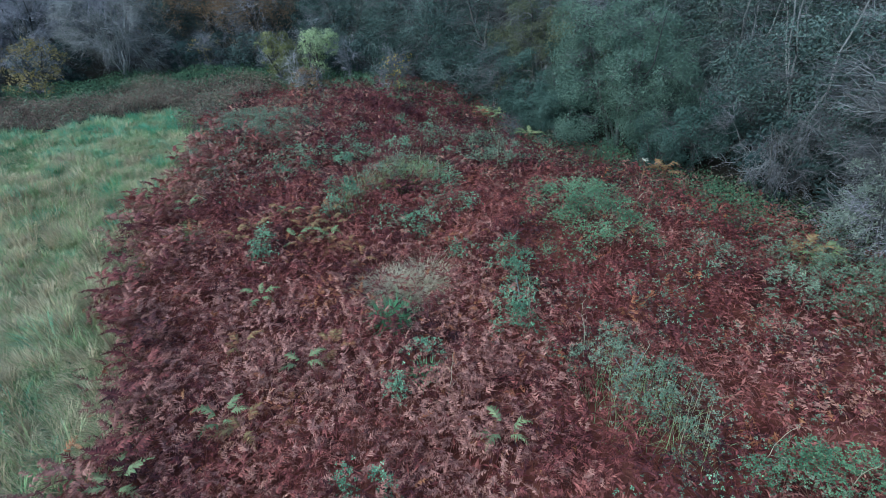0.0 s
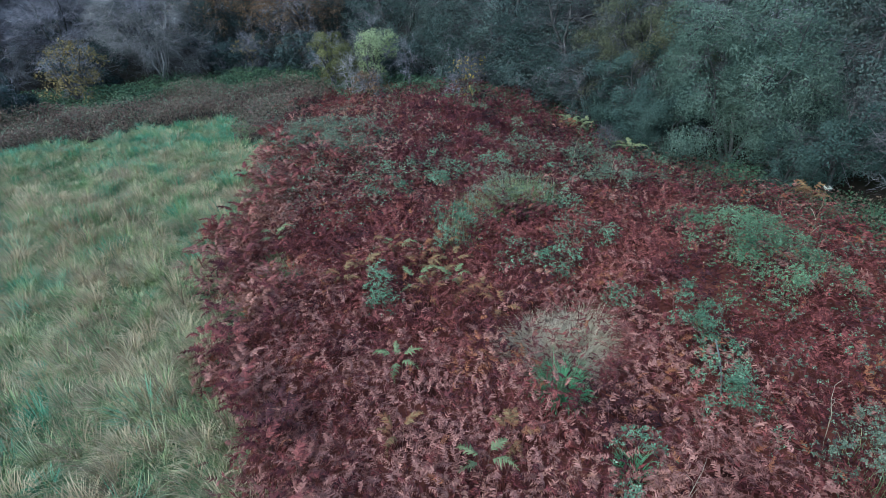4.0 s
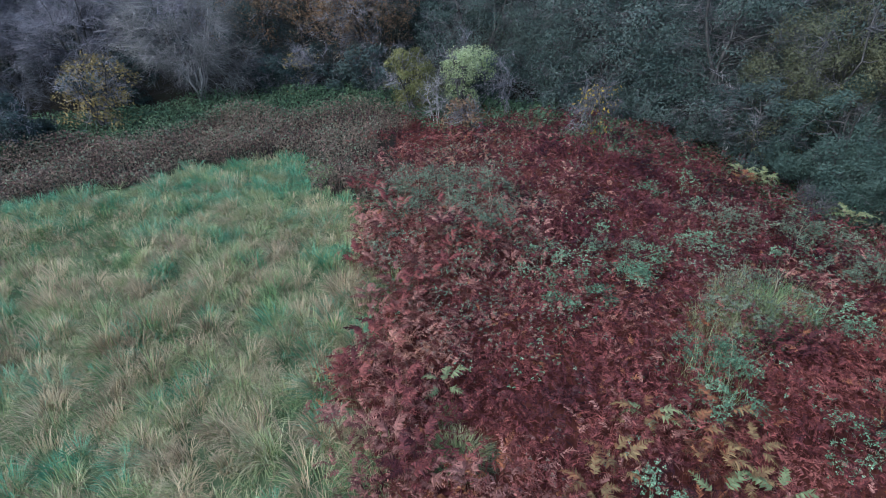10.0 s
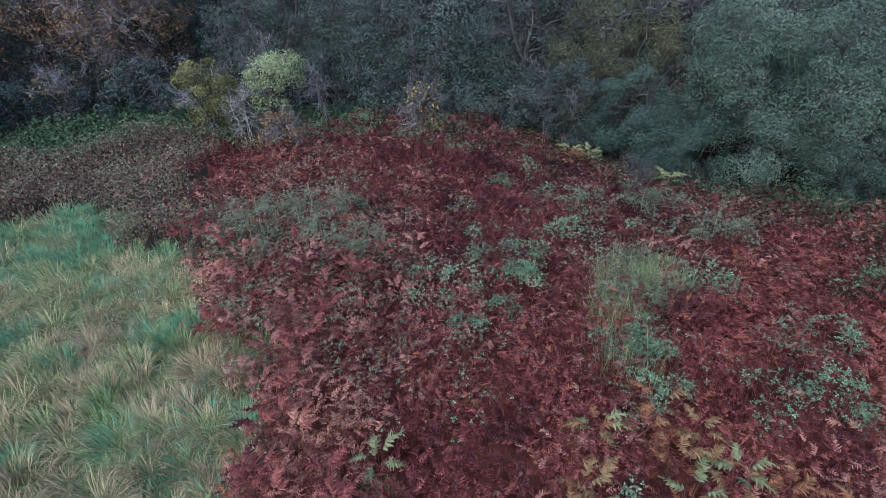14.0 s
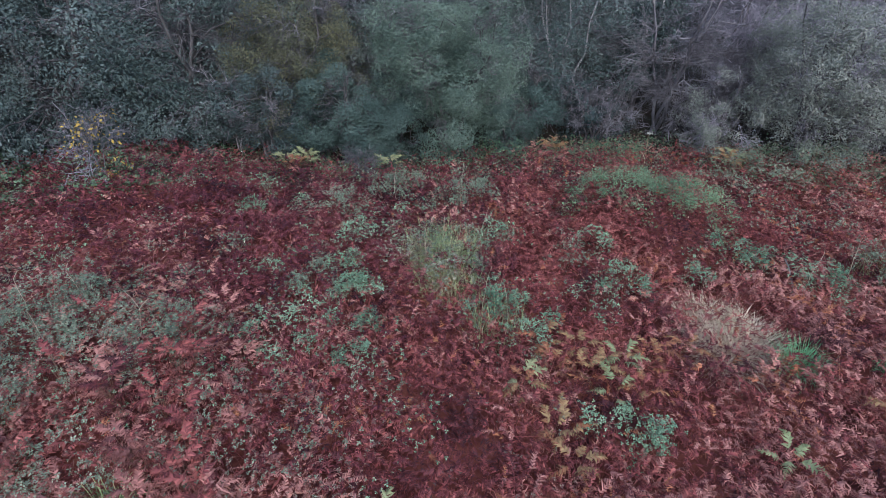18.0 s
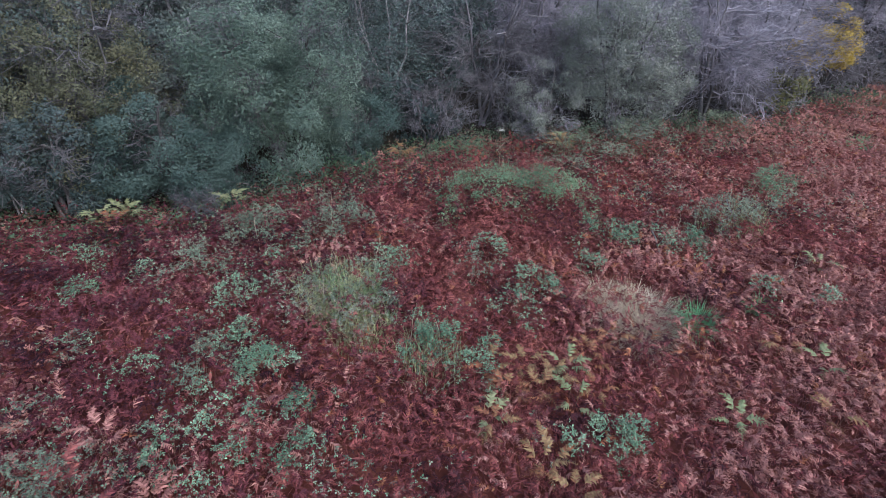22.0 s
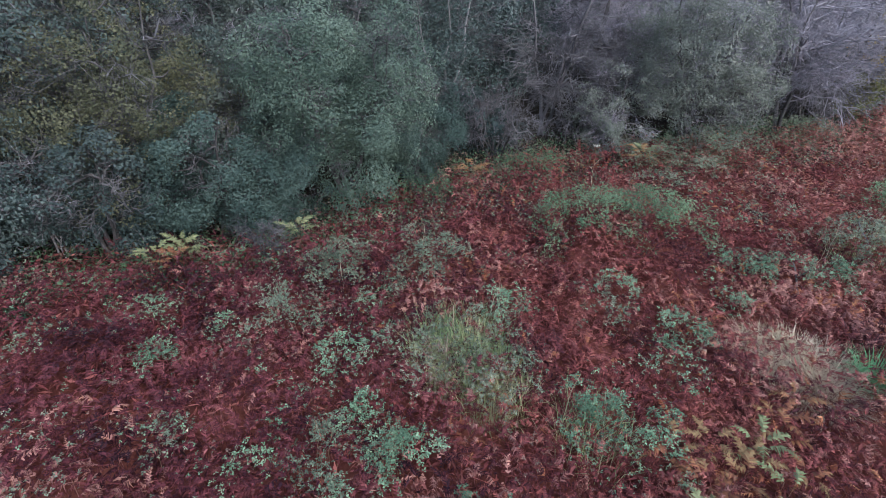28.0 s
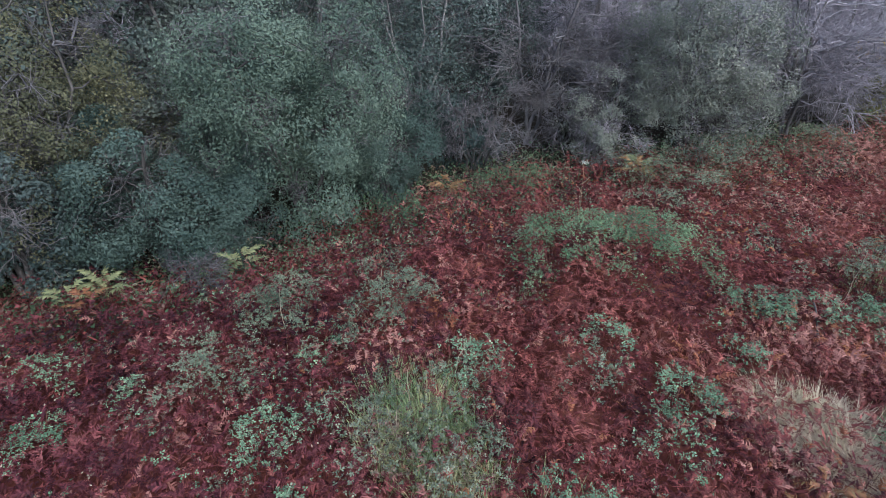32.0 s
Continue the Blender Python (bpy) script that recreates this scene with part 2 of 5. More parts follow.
def side(line, x, y):
    """Distance from a line of points: positive on its left as one goes along it."""
    x, y = np.asarray(x, float), np.asarray(y, float)
    best, sign = np.full(x.shape, 1e9), np.ones(x.shape)
    for (ax, ay), (bx, by) in zip(line, line[1:]):
        dx, dy = bx - ax, by - ay
        u = np.clip(((x - ax) * dx + (y - ay) * dy) / (dx * dx + dy * dy), 0, 1)
        d = np.hypot(x - ax - u * dx, y - ay - u * dy)
        s = np.where(dx * (y - ay) - dy * (x - ax) >= 0, 1.0, -1.0)
        near = d < best
        best, sign = np.where(near, d, best), np.where(near, s, sign)
    return best * sign


def in_wood(x, y):
    return side(WOOD_EDGE, x, y)


def in_field(x, y):
    return side(FIELD_EDGE, x, y) + 0.3 * ripple(np.asarray(x, float), np.asarray(y, float), 2.1, 4) + 0.15 * ripple(np.asarray(x, float), np.asarray(y, float), 5.3, 1)


def soil(x, y):
    x, y = np.asarray(x, float), np.asarray(y, float)
    z = -0.95 + 0.07 * ripple(x, y, 0.55, 1) + 0.05 * ripple(x, y, 1.5, 2)
    z = z - 0.12 * smooth(-8, -11, x) * smooth(32, 28, y)
    z = z - 0.75 * np.exp(-((x - 5.5) ** 2 + (y - 25) ** 2) / 26) - 0.45 * np.exp(-((x - 10.5) ** 2 + (y - 16) ** 2) / 20)
    z = z + 0.55 * np.exp(-((x - 3.9) ** 2 / 4.5 + (y - 13.3) ** 2 / 4.0)) + 0.5 * np.exp(-((x + 1.8) ** 2 + (y - 26.6) ** 2) / 8)
    return z + 0.35 * np.exp(-((x + 7.2) ** 2 + (y - 21.3) ** 2) / 5)


def mesh_object(name, verts, tris, mat, parent=None, label=""):
    me = bpy.data.meshes.new(name)
    verts, tris = np.asarray(verts, np.float32), np.asarray(tris, np.int32)
    me.vertices.add(len(verts))
    me.vertices.foreach_set("co", verts.ravel())
    me.loops.add(tris.size)
    me.loops.foreach_set("vertex_index", tris.ravel())
    me.polygons.add(len(tris))
    me.polygons.foreach_set("loop_start", np.arange(0, tris.size, 3, dtype=np.int32))
    me.polygons.foreach_set("loop_total", np.full(len(tris), 3, np.int32))
    me.update(calc_edges=True)
    for m in mat if isinstance(mat, (list, tuple)) else [mat]:
        me.materials.append(m)
    ob = new(name, me)
    if parent:
        ob.parent = parent
    if label:
        tagged(ob, label)
    return ob


def turned(yaw, pitch, roll=None):
    """Rotation matrices: local x points along yaw and rises by pitch."""
    yaw, pitch = np.asarray(yaw), np.asarray(pitch)
    roll = np.zeros_like(yaw) if roll is None else roll
    cy, sy, cp, sp, cr, sr = np.cos(yaw), np.sin(yaw), np.cos(pitch), np.sin(pitch), np.cos(roll), np.sin(roll)
    fx = np.stack([cy * cp, sy * cp, sp], -1)
    lx = np.stack([-sy, cy, np.zeros_like(cy)], -1)
    up = np.cross(fx, lx)
    side_v = lx * cr[:, None] + up * sr[:, None]
    return np.stack([fx, side_v, np.cross(fx, side_v)], -1)


def strew(templates, places, rot, scale):
    """Many copies of small templates as one list of vertices and triangles."""
    pick = R.integers(0, len(templates), len(places))
    vs, fs, base = [], [], 0
    for k, (tv, tf) in enumerate(templates):
        idx = np.nonzero(pick == k)[0]
        if not len(idx):
            continue
        s = np.asarray(scale)[idx]
        loc = tv[None] * (s[:, None, None] if s.ndim == 1 else s[:, None, :])
        v = np.einsum("nij,nkj->nki", rot[idx], loc) + places[idx][:, None, :]
        f = tf[None] + (base + np.arange(len(idx)) * len(tv))[:, None, None]
        vs.append(v.reshape(-1, 3))
        fs.append(f.reshape(-1, 3))
        base += len(idx) * len(tv)
    return np.concatenate(vs), np.concatenate(fs)


def frond_template(pairs, droop, curl, seed, wide=0.22, full=0.62):
    """A dried fern frond of length 1 along x: an arched midrib with slender, hooked, sagging pinnae on both sides."""
    rng = np.random.default_rng(seed)
    v, f = [], []

    def mid(s):
        return np.array([s * (1 - 0.2 * droop * s), 0.12 * curl * np.sin(2.6 * s), 0.42 * droop * (s - 1.45 * s * s)])
    for i in range(4):
        s = i / 3
        w = 0.010 * (1 - 0.7 * s)
        p = mid(s)
        v += [p + (0, w, 0), p - (0, w, 0)]
        if i:
            b = 2 * i - 2
            f += [(b, b + 1, b + 3), (b, b + 3, b + 2)]
    for i in range(pairs):
        s = min(max(0.05 + 0.93 * (i + rng.uniform(-0.3, 0.3)) / (pairs - 1), 0.03), 0.99)
        ln = (wide * (1 - s) ** 0.75 + 0.03) * min(1, 0.55 + 2.4 * s)
        wd = full / pairs * (0.6 + 0.5 * (1 - s))
        p = mid(s)
        for sg in (-1, 1):
            l2 = ln * rng.uniform(0.55, 1.2)
            fw, sag = l2 * rng.uniform(0.3, 1.0), -l2 * rng.uniform(-0.15, 0.75) * droop
            hook, w = rng.uniform(-0.3, 0.35) * l2, wd * rng.uniform(0.7, 1.25)
            m = p + (fw * 0.55 + hook * 0.2, sg * l2 * 0.55, sag * 0.25 + 0.03 * l2)
            e = p + (fw + hook, sg * l2, sag)
            b = len(v)
            v += [p + (w * 0.5, 0, 0), p - (w * 0.5, 0, rng.uniform(0, 0.012)), m + (w * 0.6, 0, rng.uniform(-0.012, 0.012)), m - (w * 0.5, 0, 0.01), e]
            f += [(b, b + 1, b + 3), (b, b + 3, b + 2), (b + 2, b + 3, b + 4)] if pairs > 6 and bent_once(i, pairs) else [(b, b + 1, b + 2), (b + 2, b + 1, b + 4)]
    return np.array(v), np.array(f)


def bent_once(i, pairs):
    """The lower, longer pinnae are bent once on their way; the short ones near the tip are not."""
    return i < 0.45 * pairs


FRONDS = [frond_template(8, d, c, i) for i, (d, c) in enumerate(((0.7, 0.3), (1.1, -0.6), (1.5, 0.8), (0.9, 1.2), (1.7, -1.2), (1.3, 0.2), (0.5, -0.9), (1.9, 0.5)))]
FRONDS_FINE = [frond_template(15, d, c, i + 20, 0.24, 0.95) for i, (d, c) in enumerate(((0.7, 0.3), (1.1, -0.6), (1.5, 0.8), (0.9, 1.0), (1.3, -0.9)))]
FRONDS_FAR = [frond_template(6, d, c, i + 9) for i, (d, c) in enumerate(((0.8, 0.3), (1.2, -0.6), (1.6, 0.9), (1.4, -0.2)))]


def blade_template(fall, seed, steps=2):
    """A grass blade of length 1 that starts upright and bows over by the angle fall."""
    rng = np.random.default_rng(seed)
    p, sway = [np.zeros(3)], rng.uniform(-0.12, 0.12)
    for i in range(steps):
        a = fall * (i + 0.6) / steps + 0.12
        p.append(p[-1] + np.array([math.sin(a), sway * (i + 1), math.cos(a)]) / steps)
    v, f = [], []
    for i, q in enumerate(p[:-1]):
        w = 0.0085 * (1 - 0.25 * i / steps)
        v += [q - (0, w, 0), q + (0, w, 0)]
        if i:
            f += [(2 * i - 2, 2 * i - 1, 2 * i + 1), (2 * i - 2, 2 * i + 1, 2 * i)]
    v.append(p[-1])
    f.append((len(v) - 3, len(v) - 2, len(v) - 1))
    return np.array(v), np.array(f)


BLADES = [blade_template(b, i) for i, b in enumerate((0.5, 0.9, 1.3, 1.7))]
BLADES_LONG = [blade_template(b, i + 5, 3) for i, b in enumerate((0.7, 1.2, 1.7, 2.2))]


def leaf_template():
    v = np.array([(0, 0, 0), (0.5, 0.27, 0.05), (1, 0, -0.06), (0.5, -0.27, 0.05)], float)
    return v, np.array([(0, 1, 2), (0, 2, 3)])


LEAF = [leaf_template()]


def trifoliate():
    lv, lf = LEAF[0]
    v, f = [], []
    for k, (a, s, off) in enumerate(((0, 0.62, 0.3), (1.25, 0.5, 0.18), (-1.25, 0.5, 0.18))):
        c, sn = math.cos(a), math.sin(a)
        p = lv * s * (1, 1.25, 1)
        q = np.stack([p[:, 0] * c - p[:, 1] * sn + off * (1 if k == 0 else 0.6), p[:, 0] * sn + p[:, 1] * c, p[:, 2]], -1)
        v.append(q)
        f.append(lf + 4 * k)
    return np.concatenate(v), np.concatenate(f)


TRIFOLIATE = [trifoliate()]


def tubes(paths, sides):
    """Tapered tubes along lists of points: (points, first radius, last radius)."""
    vs, fs, base = [], [], 0
    ang = np.arange(sides) * 2 * math.pi / sides
    for pts, r0, r1 in paths:
        pts = np.asarray(pts, float)
        k = len(pts)
        d = np.gradient(pts, axis=0)
        d /= np.linalg.norm(d, axis=1)[:, None] + 1e-9
        ref = np.where(np.abs(d[:, 2:3]) > 0.9, np.array([[1.0, 0, 0]]), np.array([[0, 0, 1.0]]))
        a = np.cross(d, ref)
        a /= np.linalg.norm(a, axis=1)[:, None] + 1e-9
        b = np.cross(d, a)
        rad = np.linspace(r0, r1, k)[:, None, None]
        ring = pts[:, None] + rad * (a[:, None] * np.cos(ang)[None, :, None] + b[:, None] * np.sin(ang)[None, :, None])
        vs.append(ring.reshape(-1, 3))
        for i in range(k - 1):
            for j in range(sides):
                p, q = base + i * sides + j, base + i * sides + (j + 1) % sides
                fs += [(p, q, q + sides), (p, q + sides, p + sides)]
        base += k * sides
    return np.concatenate(vs), np.array(fs)


def twigs(starts, ends, r, bend=0.0):
    """Thin three-sided tapering twigs, all in one go; with bend, each is a crooked run of three lengths."""
    n = len(starts)
    d = ends - starts
    ln = np.linalg.norm(d, axis=1)[:, None] + 1e-9
    a = np.cross(d / ln, np.array([0.3, 0.5, 0.81]))
    a /= np.linalg.norm(a, axis=1)[:, None] + 1e-9
    b = np.cross(d / ln, a)
    r = np.broadcast_to(np.asarray(r, float), (n,))[:, None]

    def ring(p, k):
        return [p + k * r * a, p + k * r * (-0.5 * a + 0.87 * b), p + k * r * (-0.5 * a - 0.87 * b)]
    if not bend:
        v = np.stack(ring(starts, 1.0) + [ends], 1)
        f = np.array([(0, 1, 3), (1, 2, 3), (2, 0, 3)])
    else:
        p1 = starts + 0.36 * d + bend * ln * R.normal(0, 1, starts.shape)
        p2 = starts + 0.70 * d + bend * ln * R.normal(0, 1, starts.shape)
        v = np.stack(ring(starts, 1.0) + ring(p1, 0.8) + ring(p2, 0.55) + [ends], 1)
        f = [(i + j, i + (j + 1) % 3, i + 3 + (j + 1) % 3) for i in (0, 3) for j in range(3)]
        f += [(i + j, i + 3 + (j + 1) % 3, i + 3 + j) for i in (0, 3) for j in range(3)]
        f = np.array(f + [(6, 7, 9), (7, 8, 9), (8, 6, 9)])
    f = f[None] + v.shape[1] * np.arange(n)[:, None, None]
    return v.reshape(-1, 3), f.reshape(-1, 3)


def facing(normal):
    """Rotation matrices whose third axis is the given direction, turned at random about it."""
    n = normal / (np.linalg.norm(normal, axis=1)[:, None] + 1e-9)
    t = np.cross(n, R.normal(size=n.shape))
    t /= np.linalg.norm(t, axis=1)[:, None] + 1e-9
    return np.stack([t, np.cross(n, t), n], -1)


def joined(*parts):
    vs, fs, base = [], [], 0
    for v, f in parts:
        vs.append(v)
        fs.append(f + base)
        base += len(v)
    return np.concatenate(vs), np.concatenate(fs)


def bowed(a, b, sag, n, wob):
    s = np.linspace(0, 1, n)[:, None]
    p = a + (b - a) * s
    p[:, 2] += sag * np.sin(math.pi * s[:, 0])
    return p + np.concatenate([np.zeros((1, 3)), R.normal(0, wob, (n - 1, 3))])

# ---- ground ----


def axis(lo, hi, mid_lo, mid_hi, step):
    mid = np.arange(mid_lo, mid_hi + 0.01, step)
    out = np.geomspace(1, 40, 16) - 1
    return np.concatenate([mid_lo - (out[1:] / 39 * (mid_lo - lo))[::-1], mid, mid_hi + out[1:] / 39 * (hi - mid_hi)])


gx, gy = axis(-1500, 1500, -30, 24, 0.4), axis(-1500, 1500, -10, 44, 0.4)
X, Y = np.meshgrid(gx, gy, indexing="ij")
Z = soil(X, Y) + 0.04 * R.normal(size=X.shape) * (np.hypot(X, Y - 15) < 40)
nx, ny = X.shape
i0 = (np.arange(nx - 1)[:, None] * ny + np.arange(ny - 1)[None]).ravel()
quads = np.stack([i0, i0 + ny, i0 + ny + 1, i0, i0 + ny + 1, i0 + 1], -1).reshape(-1, 3)
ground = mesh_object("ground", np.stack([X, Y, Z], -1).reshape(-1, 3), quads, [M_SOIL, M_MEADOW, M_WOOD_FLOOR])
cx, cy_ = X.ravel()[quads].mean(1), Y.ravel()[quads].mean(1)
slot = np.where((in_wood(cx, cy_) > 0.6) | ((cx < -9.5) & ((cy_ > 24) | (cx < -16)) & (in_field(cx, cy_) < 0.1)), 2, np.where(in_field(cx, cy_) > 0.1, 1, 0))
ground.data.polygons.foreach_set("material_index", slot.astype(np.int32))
tagged(ground, "rough meadow and bracken soil running into woodland", "ground", kind="structure")


def strew_points(x0, x1, y0, y1, per_m2, keep):
    n = int((x1 - x0) * (y1 - y0) * per_m2)
    x, y = R.uniform(x0, x1, n), R.uniform(y0, y1, n)
    k = keep(x, y)
    return x[k], y[k]


# plan of the patches that break the bracken: x, y, half-widths along x and y, height
PATCHES = []


def patch_cover(x, y, grow=1.0):
    c = np.zeros(np.shape(x))
    for px, py, rx, ry, amount in PATCHES:
        c = np.maximum(c, amount * (((x - px) / (rx * grow)) ** 2 + ((y - py) / (ry * grow)) ** 2 < 1))
    return c


def lay_bramble(x, y, rx, ry, height=0.85, leaves=150, mat=None, label="bramble patch with green leaves among red bracken", grass=0, amount=0.5, size=0.075):
    """A bramble patch: arching stems and three-part leaves over a low dome; some have grass blades in them."""
    PATCHES.append((x, y, rx, ry, amount))
    thing = tagged(new("bramble_patch"), label, "bramble", "bramble patches in the bracken")
    zc = float(soil(x, y))
    thing.location = (x, y, zc)
    height += 0.19
    area = math.pi * rx * ry
    n = int(2.7 * leaves * area)
    # leaves stand in loose bunches
    nb = max(4, int(area * 14))
    # a wandering outline, with a few runners that reach past it
    a, r = R.uniform(0, 6.283, nb), np.sqrt(R.uniform(0, 1, nb)) * np.where(R.uniform(0, 1, nb) < 0.14, 1.5, 1.0)
    ph = R.uniform(0, 6.283, 2)
    r = r * (1 + 0.28 * np.sin(3 * a + ph[0]) + 0.2 * np.sin(5 * a + ph[1]))
    bx, by = rx * r * np.cos(a), ry * r * np.sin(a)
    k = R.integers(0, nb, n)
    lx, ly = bx[k] + R.normal(0, 0.10, n), by[k] + R.normal(0, 0.10, n)
    e = np.clip(1 - (lx / (rx + 0.2)) ** 2 - (ly / (ry + 0.2)) ** 2, 0, 1)
    top = height * (0.62 + 0.38 * np.sqrt(e)) + 0.12 * R.normal(size=nb)[k]
    lz = soil(x + lx, y + ly) - zc + np.maximum(0.15, top - np.abs(R.normal(0, 0.14, n)))
    v, f = strew(TRIFOLIATE, np.stack([lx, ly, lz], -1), turned(R.uniform(0, 6.283, n), R.normal(0, 0.45, n), R.normal(0, 0.4, n)), 0.86 * size * R.uniform(0.6, 1.5, n))
    tagged(mesh_object("foliage", v, f, mat or M_BRAMBLE, thing), kind="stuff")
    m = max(3, int(area * 5))
    for i in range(m):
        q = R.integers(0, nb)
        p0 = np.array([bx[q] * 0.5, by[q] * 0.5, 0.0])
        p1 = np.array([bx[q], by[q], height * R.uniform(0.6, 0.95)]) + R.normal(0, 0.1, 3)
        p0[2] = float(soil(x + p0[0], y + p0[1])) - zc - 0.02
        mesh_object("stem", *tubes([(bowed(p0, p1, 0.25, 5, 0.03), 0.007, 0.003)], 3), M_STEM, thing)
    if grass:
        n = int(grass * area)
        a, r = R.uniform(0, 6.283, n), np.sqrt(R.uniform(0, 1, n))
        lx, ly = rx * r * np.cos(a), ry * r * np.sin(a)
        v, f = strew(BLADES, np.stack([lx, ly, soil(x + lx, y + ly) - zc - 0.02], -1), turned(R.uniform(0, 6.283, n), R.normal(0, 0.25, n)), np.stack([R.uniform(0.5, 0.8, n) * height * 1.3, np.ones(n) * 0.6, R.uniform(0.8, 1.15, n) * height], -1))
        tagged(mesh_object("grass", v, f, M_GRASS_LOW, thing), kind="stuff")
    return thing


def lay_tussock(x, y, r, height, mat, label, n=700, amount=0.9):
    """A grass tussock: blades that spring from a small crown and bow outwards."""
    PATCHES.append((x, y, r * 0.9, r * 0.9, amount))
    thing = tagged(new("grass_tussock"), label, "grass tussock", "tussocks")
    zc = float(soil(x, y))
    thing.location = (x, y, zc)
    a, q = R.uniform(0, 6.283, n), np.sqrt(R.uniform(0, 1, n))
    lx, ly = 0.55 * r * q * np.cos(a), 0.55 * r * q * np.sin(a)
    ln = R.uniform(0.65, 1.15, n)
    v, f = strew(BLADES_LONG, np.stack([lx, ly, soil(x + lx, y + ly) - zc - 0.03], -1), turned(a + R.normal(0, 0.5, n), R.normal(0.0, 0.2, n)), np.stack([ln * r * 1.2, np.ones(n) * 0.6, ln * height * 0.8], -1))
    tagged(mesh_object("grass", v, f, mat, thing), kind="stuff")
    return thing


def lay_fern(x, y, mat, n=5, length=0.48, label="yellowing fern standing in red bracken", height=0.68):
    """A living or freshly turned fern: a few single fronds on stalks."""
    thing = tagged(new("fern"), label, "fern", "yellow ferns")
    zc = float(soil(x, y))
    thing.location = (x, y, zc)
    a0 = R.uniform(0, 6.283)
    for i in range(n):
        a = a0 + i * 6.283 / n + R.normal(0, 0.3)
        tip = np.array([0.14 * math.cos(a), 0.14 * math.sin(a), height * R.uniform(0.85, 1.2)])
        tv, tf = FRONDS_FINE[R.integers(0, len(FRONDS_FINE))]
        v, f = strew([(tv, tf)], tip[None], turned(np.array([a]), np.array([R.uniform(0.0, 0.45)])), np.array([length * R.uniform(0.8, 1.15)]))
        frond = mesh_object("frond", v, f, mat, thing)
        mesh_object("stalk", *tubes([(bowed(np.array([0, 0, -0.02]), tip, 0.0, 4, 0.008), 0.006, 0.004)], 3), M_STEM, frond)
    return thing


# bramble patches seen over the middle of the bracken
for bx, by, br in ((-4.9, 19.4, 0.38), (-5.6, 19.9, 0.34), (-4.2, 19.9, 0.26), (-5.4, 18.9, 0.30), (-4.5, 18.8, 0.26), (-6.0, 19.2, 0.22), (-4.0, 19.3, 0.2), (-5.0, 20.2, 0.24)):
    lay_bramble(bx, by, br, br * 0.85, 0.8, 150, label="small pale green bramble clump in dark red bracken")
lay_bramble(-3.4, 19.0, 0.55, 0.6, 0.8, 170)
lay_bramble(-2.6, 19.7, 0.5, 0.45, 0.75, 150)
lay_bramble(-4.4, 18.1, 0.35, 0.3, 0.8, 200)
lay_bramble(-5.3, 17.9, 0.35, 0.35, 0.8, 200)
lay_bramble(-2.8, 16.0, 0.75, 0.65, 0.95, 190, grass=120, label="tall bramble clump with grass at its foot")
lay_bramble(-2.9, 15.2, 0.45, 0.5, 0.85, 190)
lay_bramble(-1.2, 20.4, 0.5, 0.45, 0.85, 170)
lay_bramble(0.2, 21.8, 0.95, 0.75, 0.85, 130, M_BRAMBLE_DULL)
lay_bramble(-1.3, 23.7, 0.4, 0.4, 0.75, 170)
lay_bramble(-0.3, 22.8, 0.3, 0.3, 0.7, 160)
lay_bramble(0.0, 24.3, 0.35, 0.35, 0.8, 150)
lay_bramble(2.2, 21.0, 1.2, 0.8, 0.95, 170, M_BRAMBLE_DULL, "dull green bramble mixed into dead bracken")
lay_bramble(2.4, 18.8, 1.2, 0.9, 0.95, 160, M_BRAMBLE_DULL, "dull green bramble mixed into dead bracken")
lay_bramble(-0.7, 18.1, 1.15, 1.0, 0.85, 70, M_BRAMBLE_DULL, "grassy bramble patch with yellow-green blades", grass=430)
lay_bramble(-1.8, 17.5, 0.75, 0.7, 0.8, 120, M_BRAMBLE_DULL, grass=300)
lay_bramble(0.5, 17.3, 0.6, 0.5, 0.85, 150)
lay_bramble(4.3, 14.6, 1.8, 1.4, 0.85, 230, M_BRAMBLE_DEEP, size=0.062, label="broad green bramble mound above the bracken", amount=0.55)
lay_bramble(4.4, 12.5, 1.6, 1.3, 0.85, 230, M_BRAMBLE_DEEP, size=0.062, label="broad green bramble mound above the bracken", amount=0.55)
lay_bramble(0.9, 14.6, 0.4, 0.45, 0.85, 170)
lay_bramble(0.1, 15.1, 0.6, 0.5, 0.75, 80, M_BRAMBLE_DULL)
lay_bramble(-0.4, 13.7, 0.85, 0.5, 0.85, 150)
lay_bramble(0.4, 12.2, 0.45, 0.4, 0.8, 130)
lay_bramble(1.8, 11.1, 0.5, 1.1, 0.8, 150, label="long strip of bramble between bracken banks")
lay_bramble(1.8, 9.5, 0.6, 0.9, 0.85, 190, label="long strip of bramble between bracken banks")
lay_bramble(3.9, 6.5, 0.9, 0.9, 0.9, 90, M_BRAMBLE_DULL, grass=60)
lay_bramble(6.0, 4.7, 0.8, 0.8, 0.9, 150, M_BRAMBLE_DEEP)
lay_bramble(3.5, 7.4, 1.0, 0.9, 0.9, 130, M_BRAMBLE_DULL, "grey-green bramble patch with dead stalks", grass=60)
lay_bramble(3.3, 8.4, 0.7, 0.7, 0.8, 70, M_BRAMBLE_DULL)
lay_bramble(5.4, 5.2, 0.7, 0.6, 0.85, 180, M_BRAMBLE_DEEP)
lay_bramble(-0.4, 8.2, 0.35, 0.3, 0.8, 150)
lay_bramble(-0.8, 7.1, 0.35, 0.3, 0.75, 150)
lay_bramble(-1.2, 5.4, 0.4, 0.25, 0.8, 210)
lay_bramble(8.1, 9.7, 0.9, 1.0, 0.9, 90, M_BRAMBLE_DULL)
lay_bramble(9.0, 11.2, 0.9, 1.2, 1.0, 110, M_BRAMBLE_DULL)
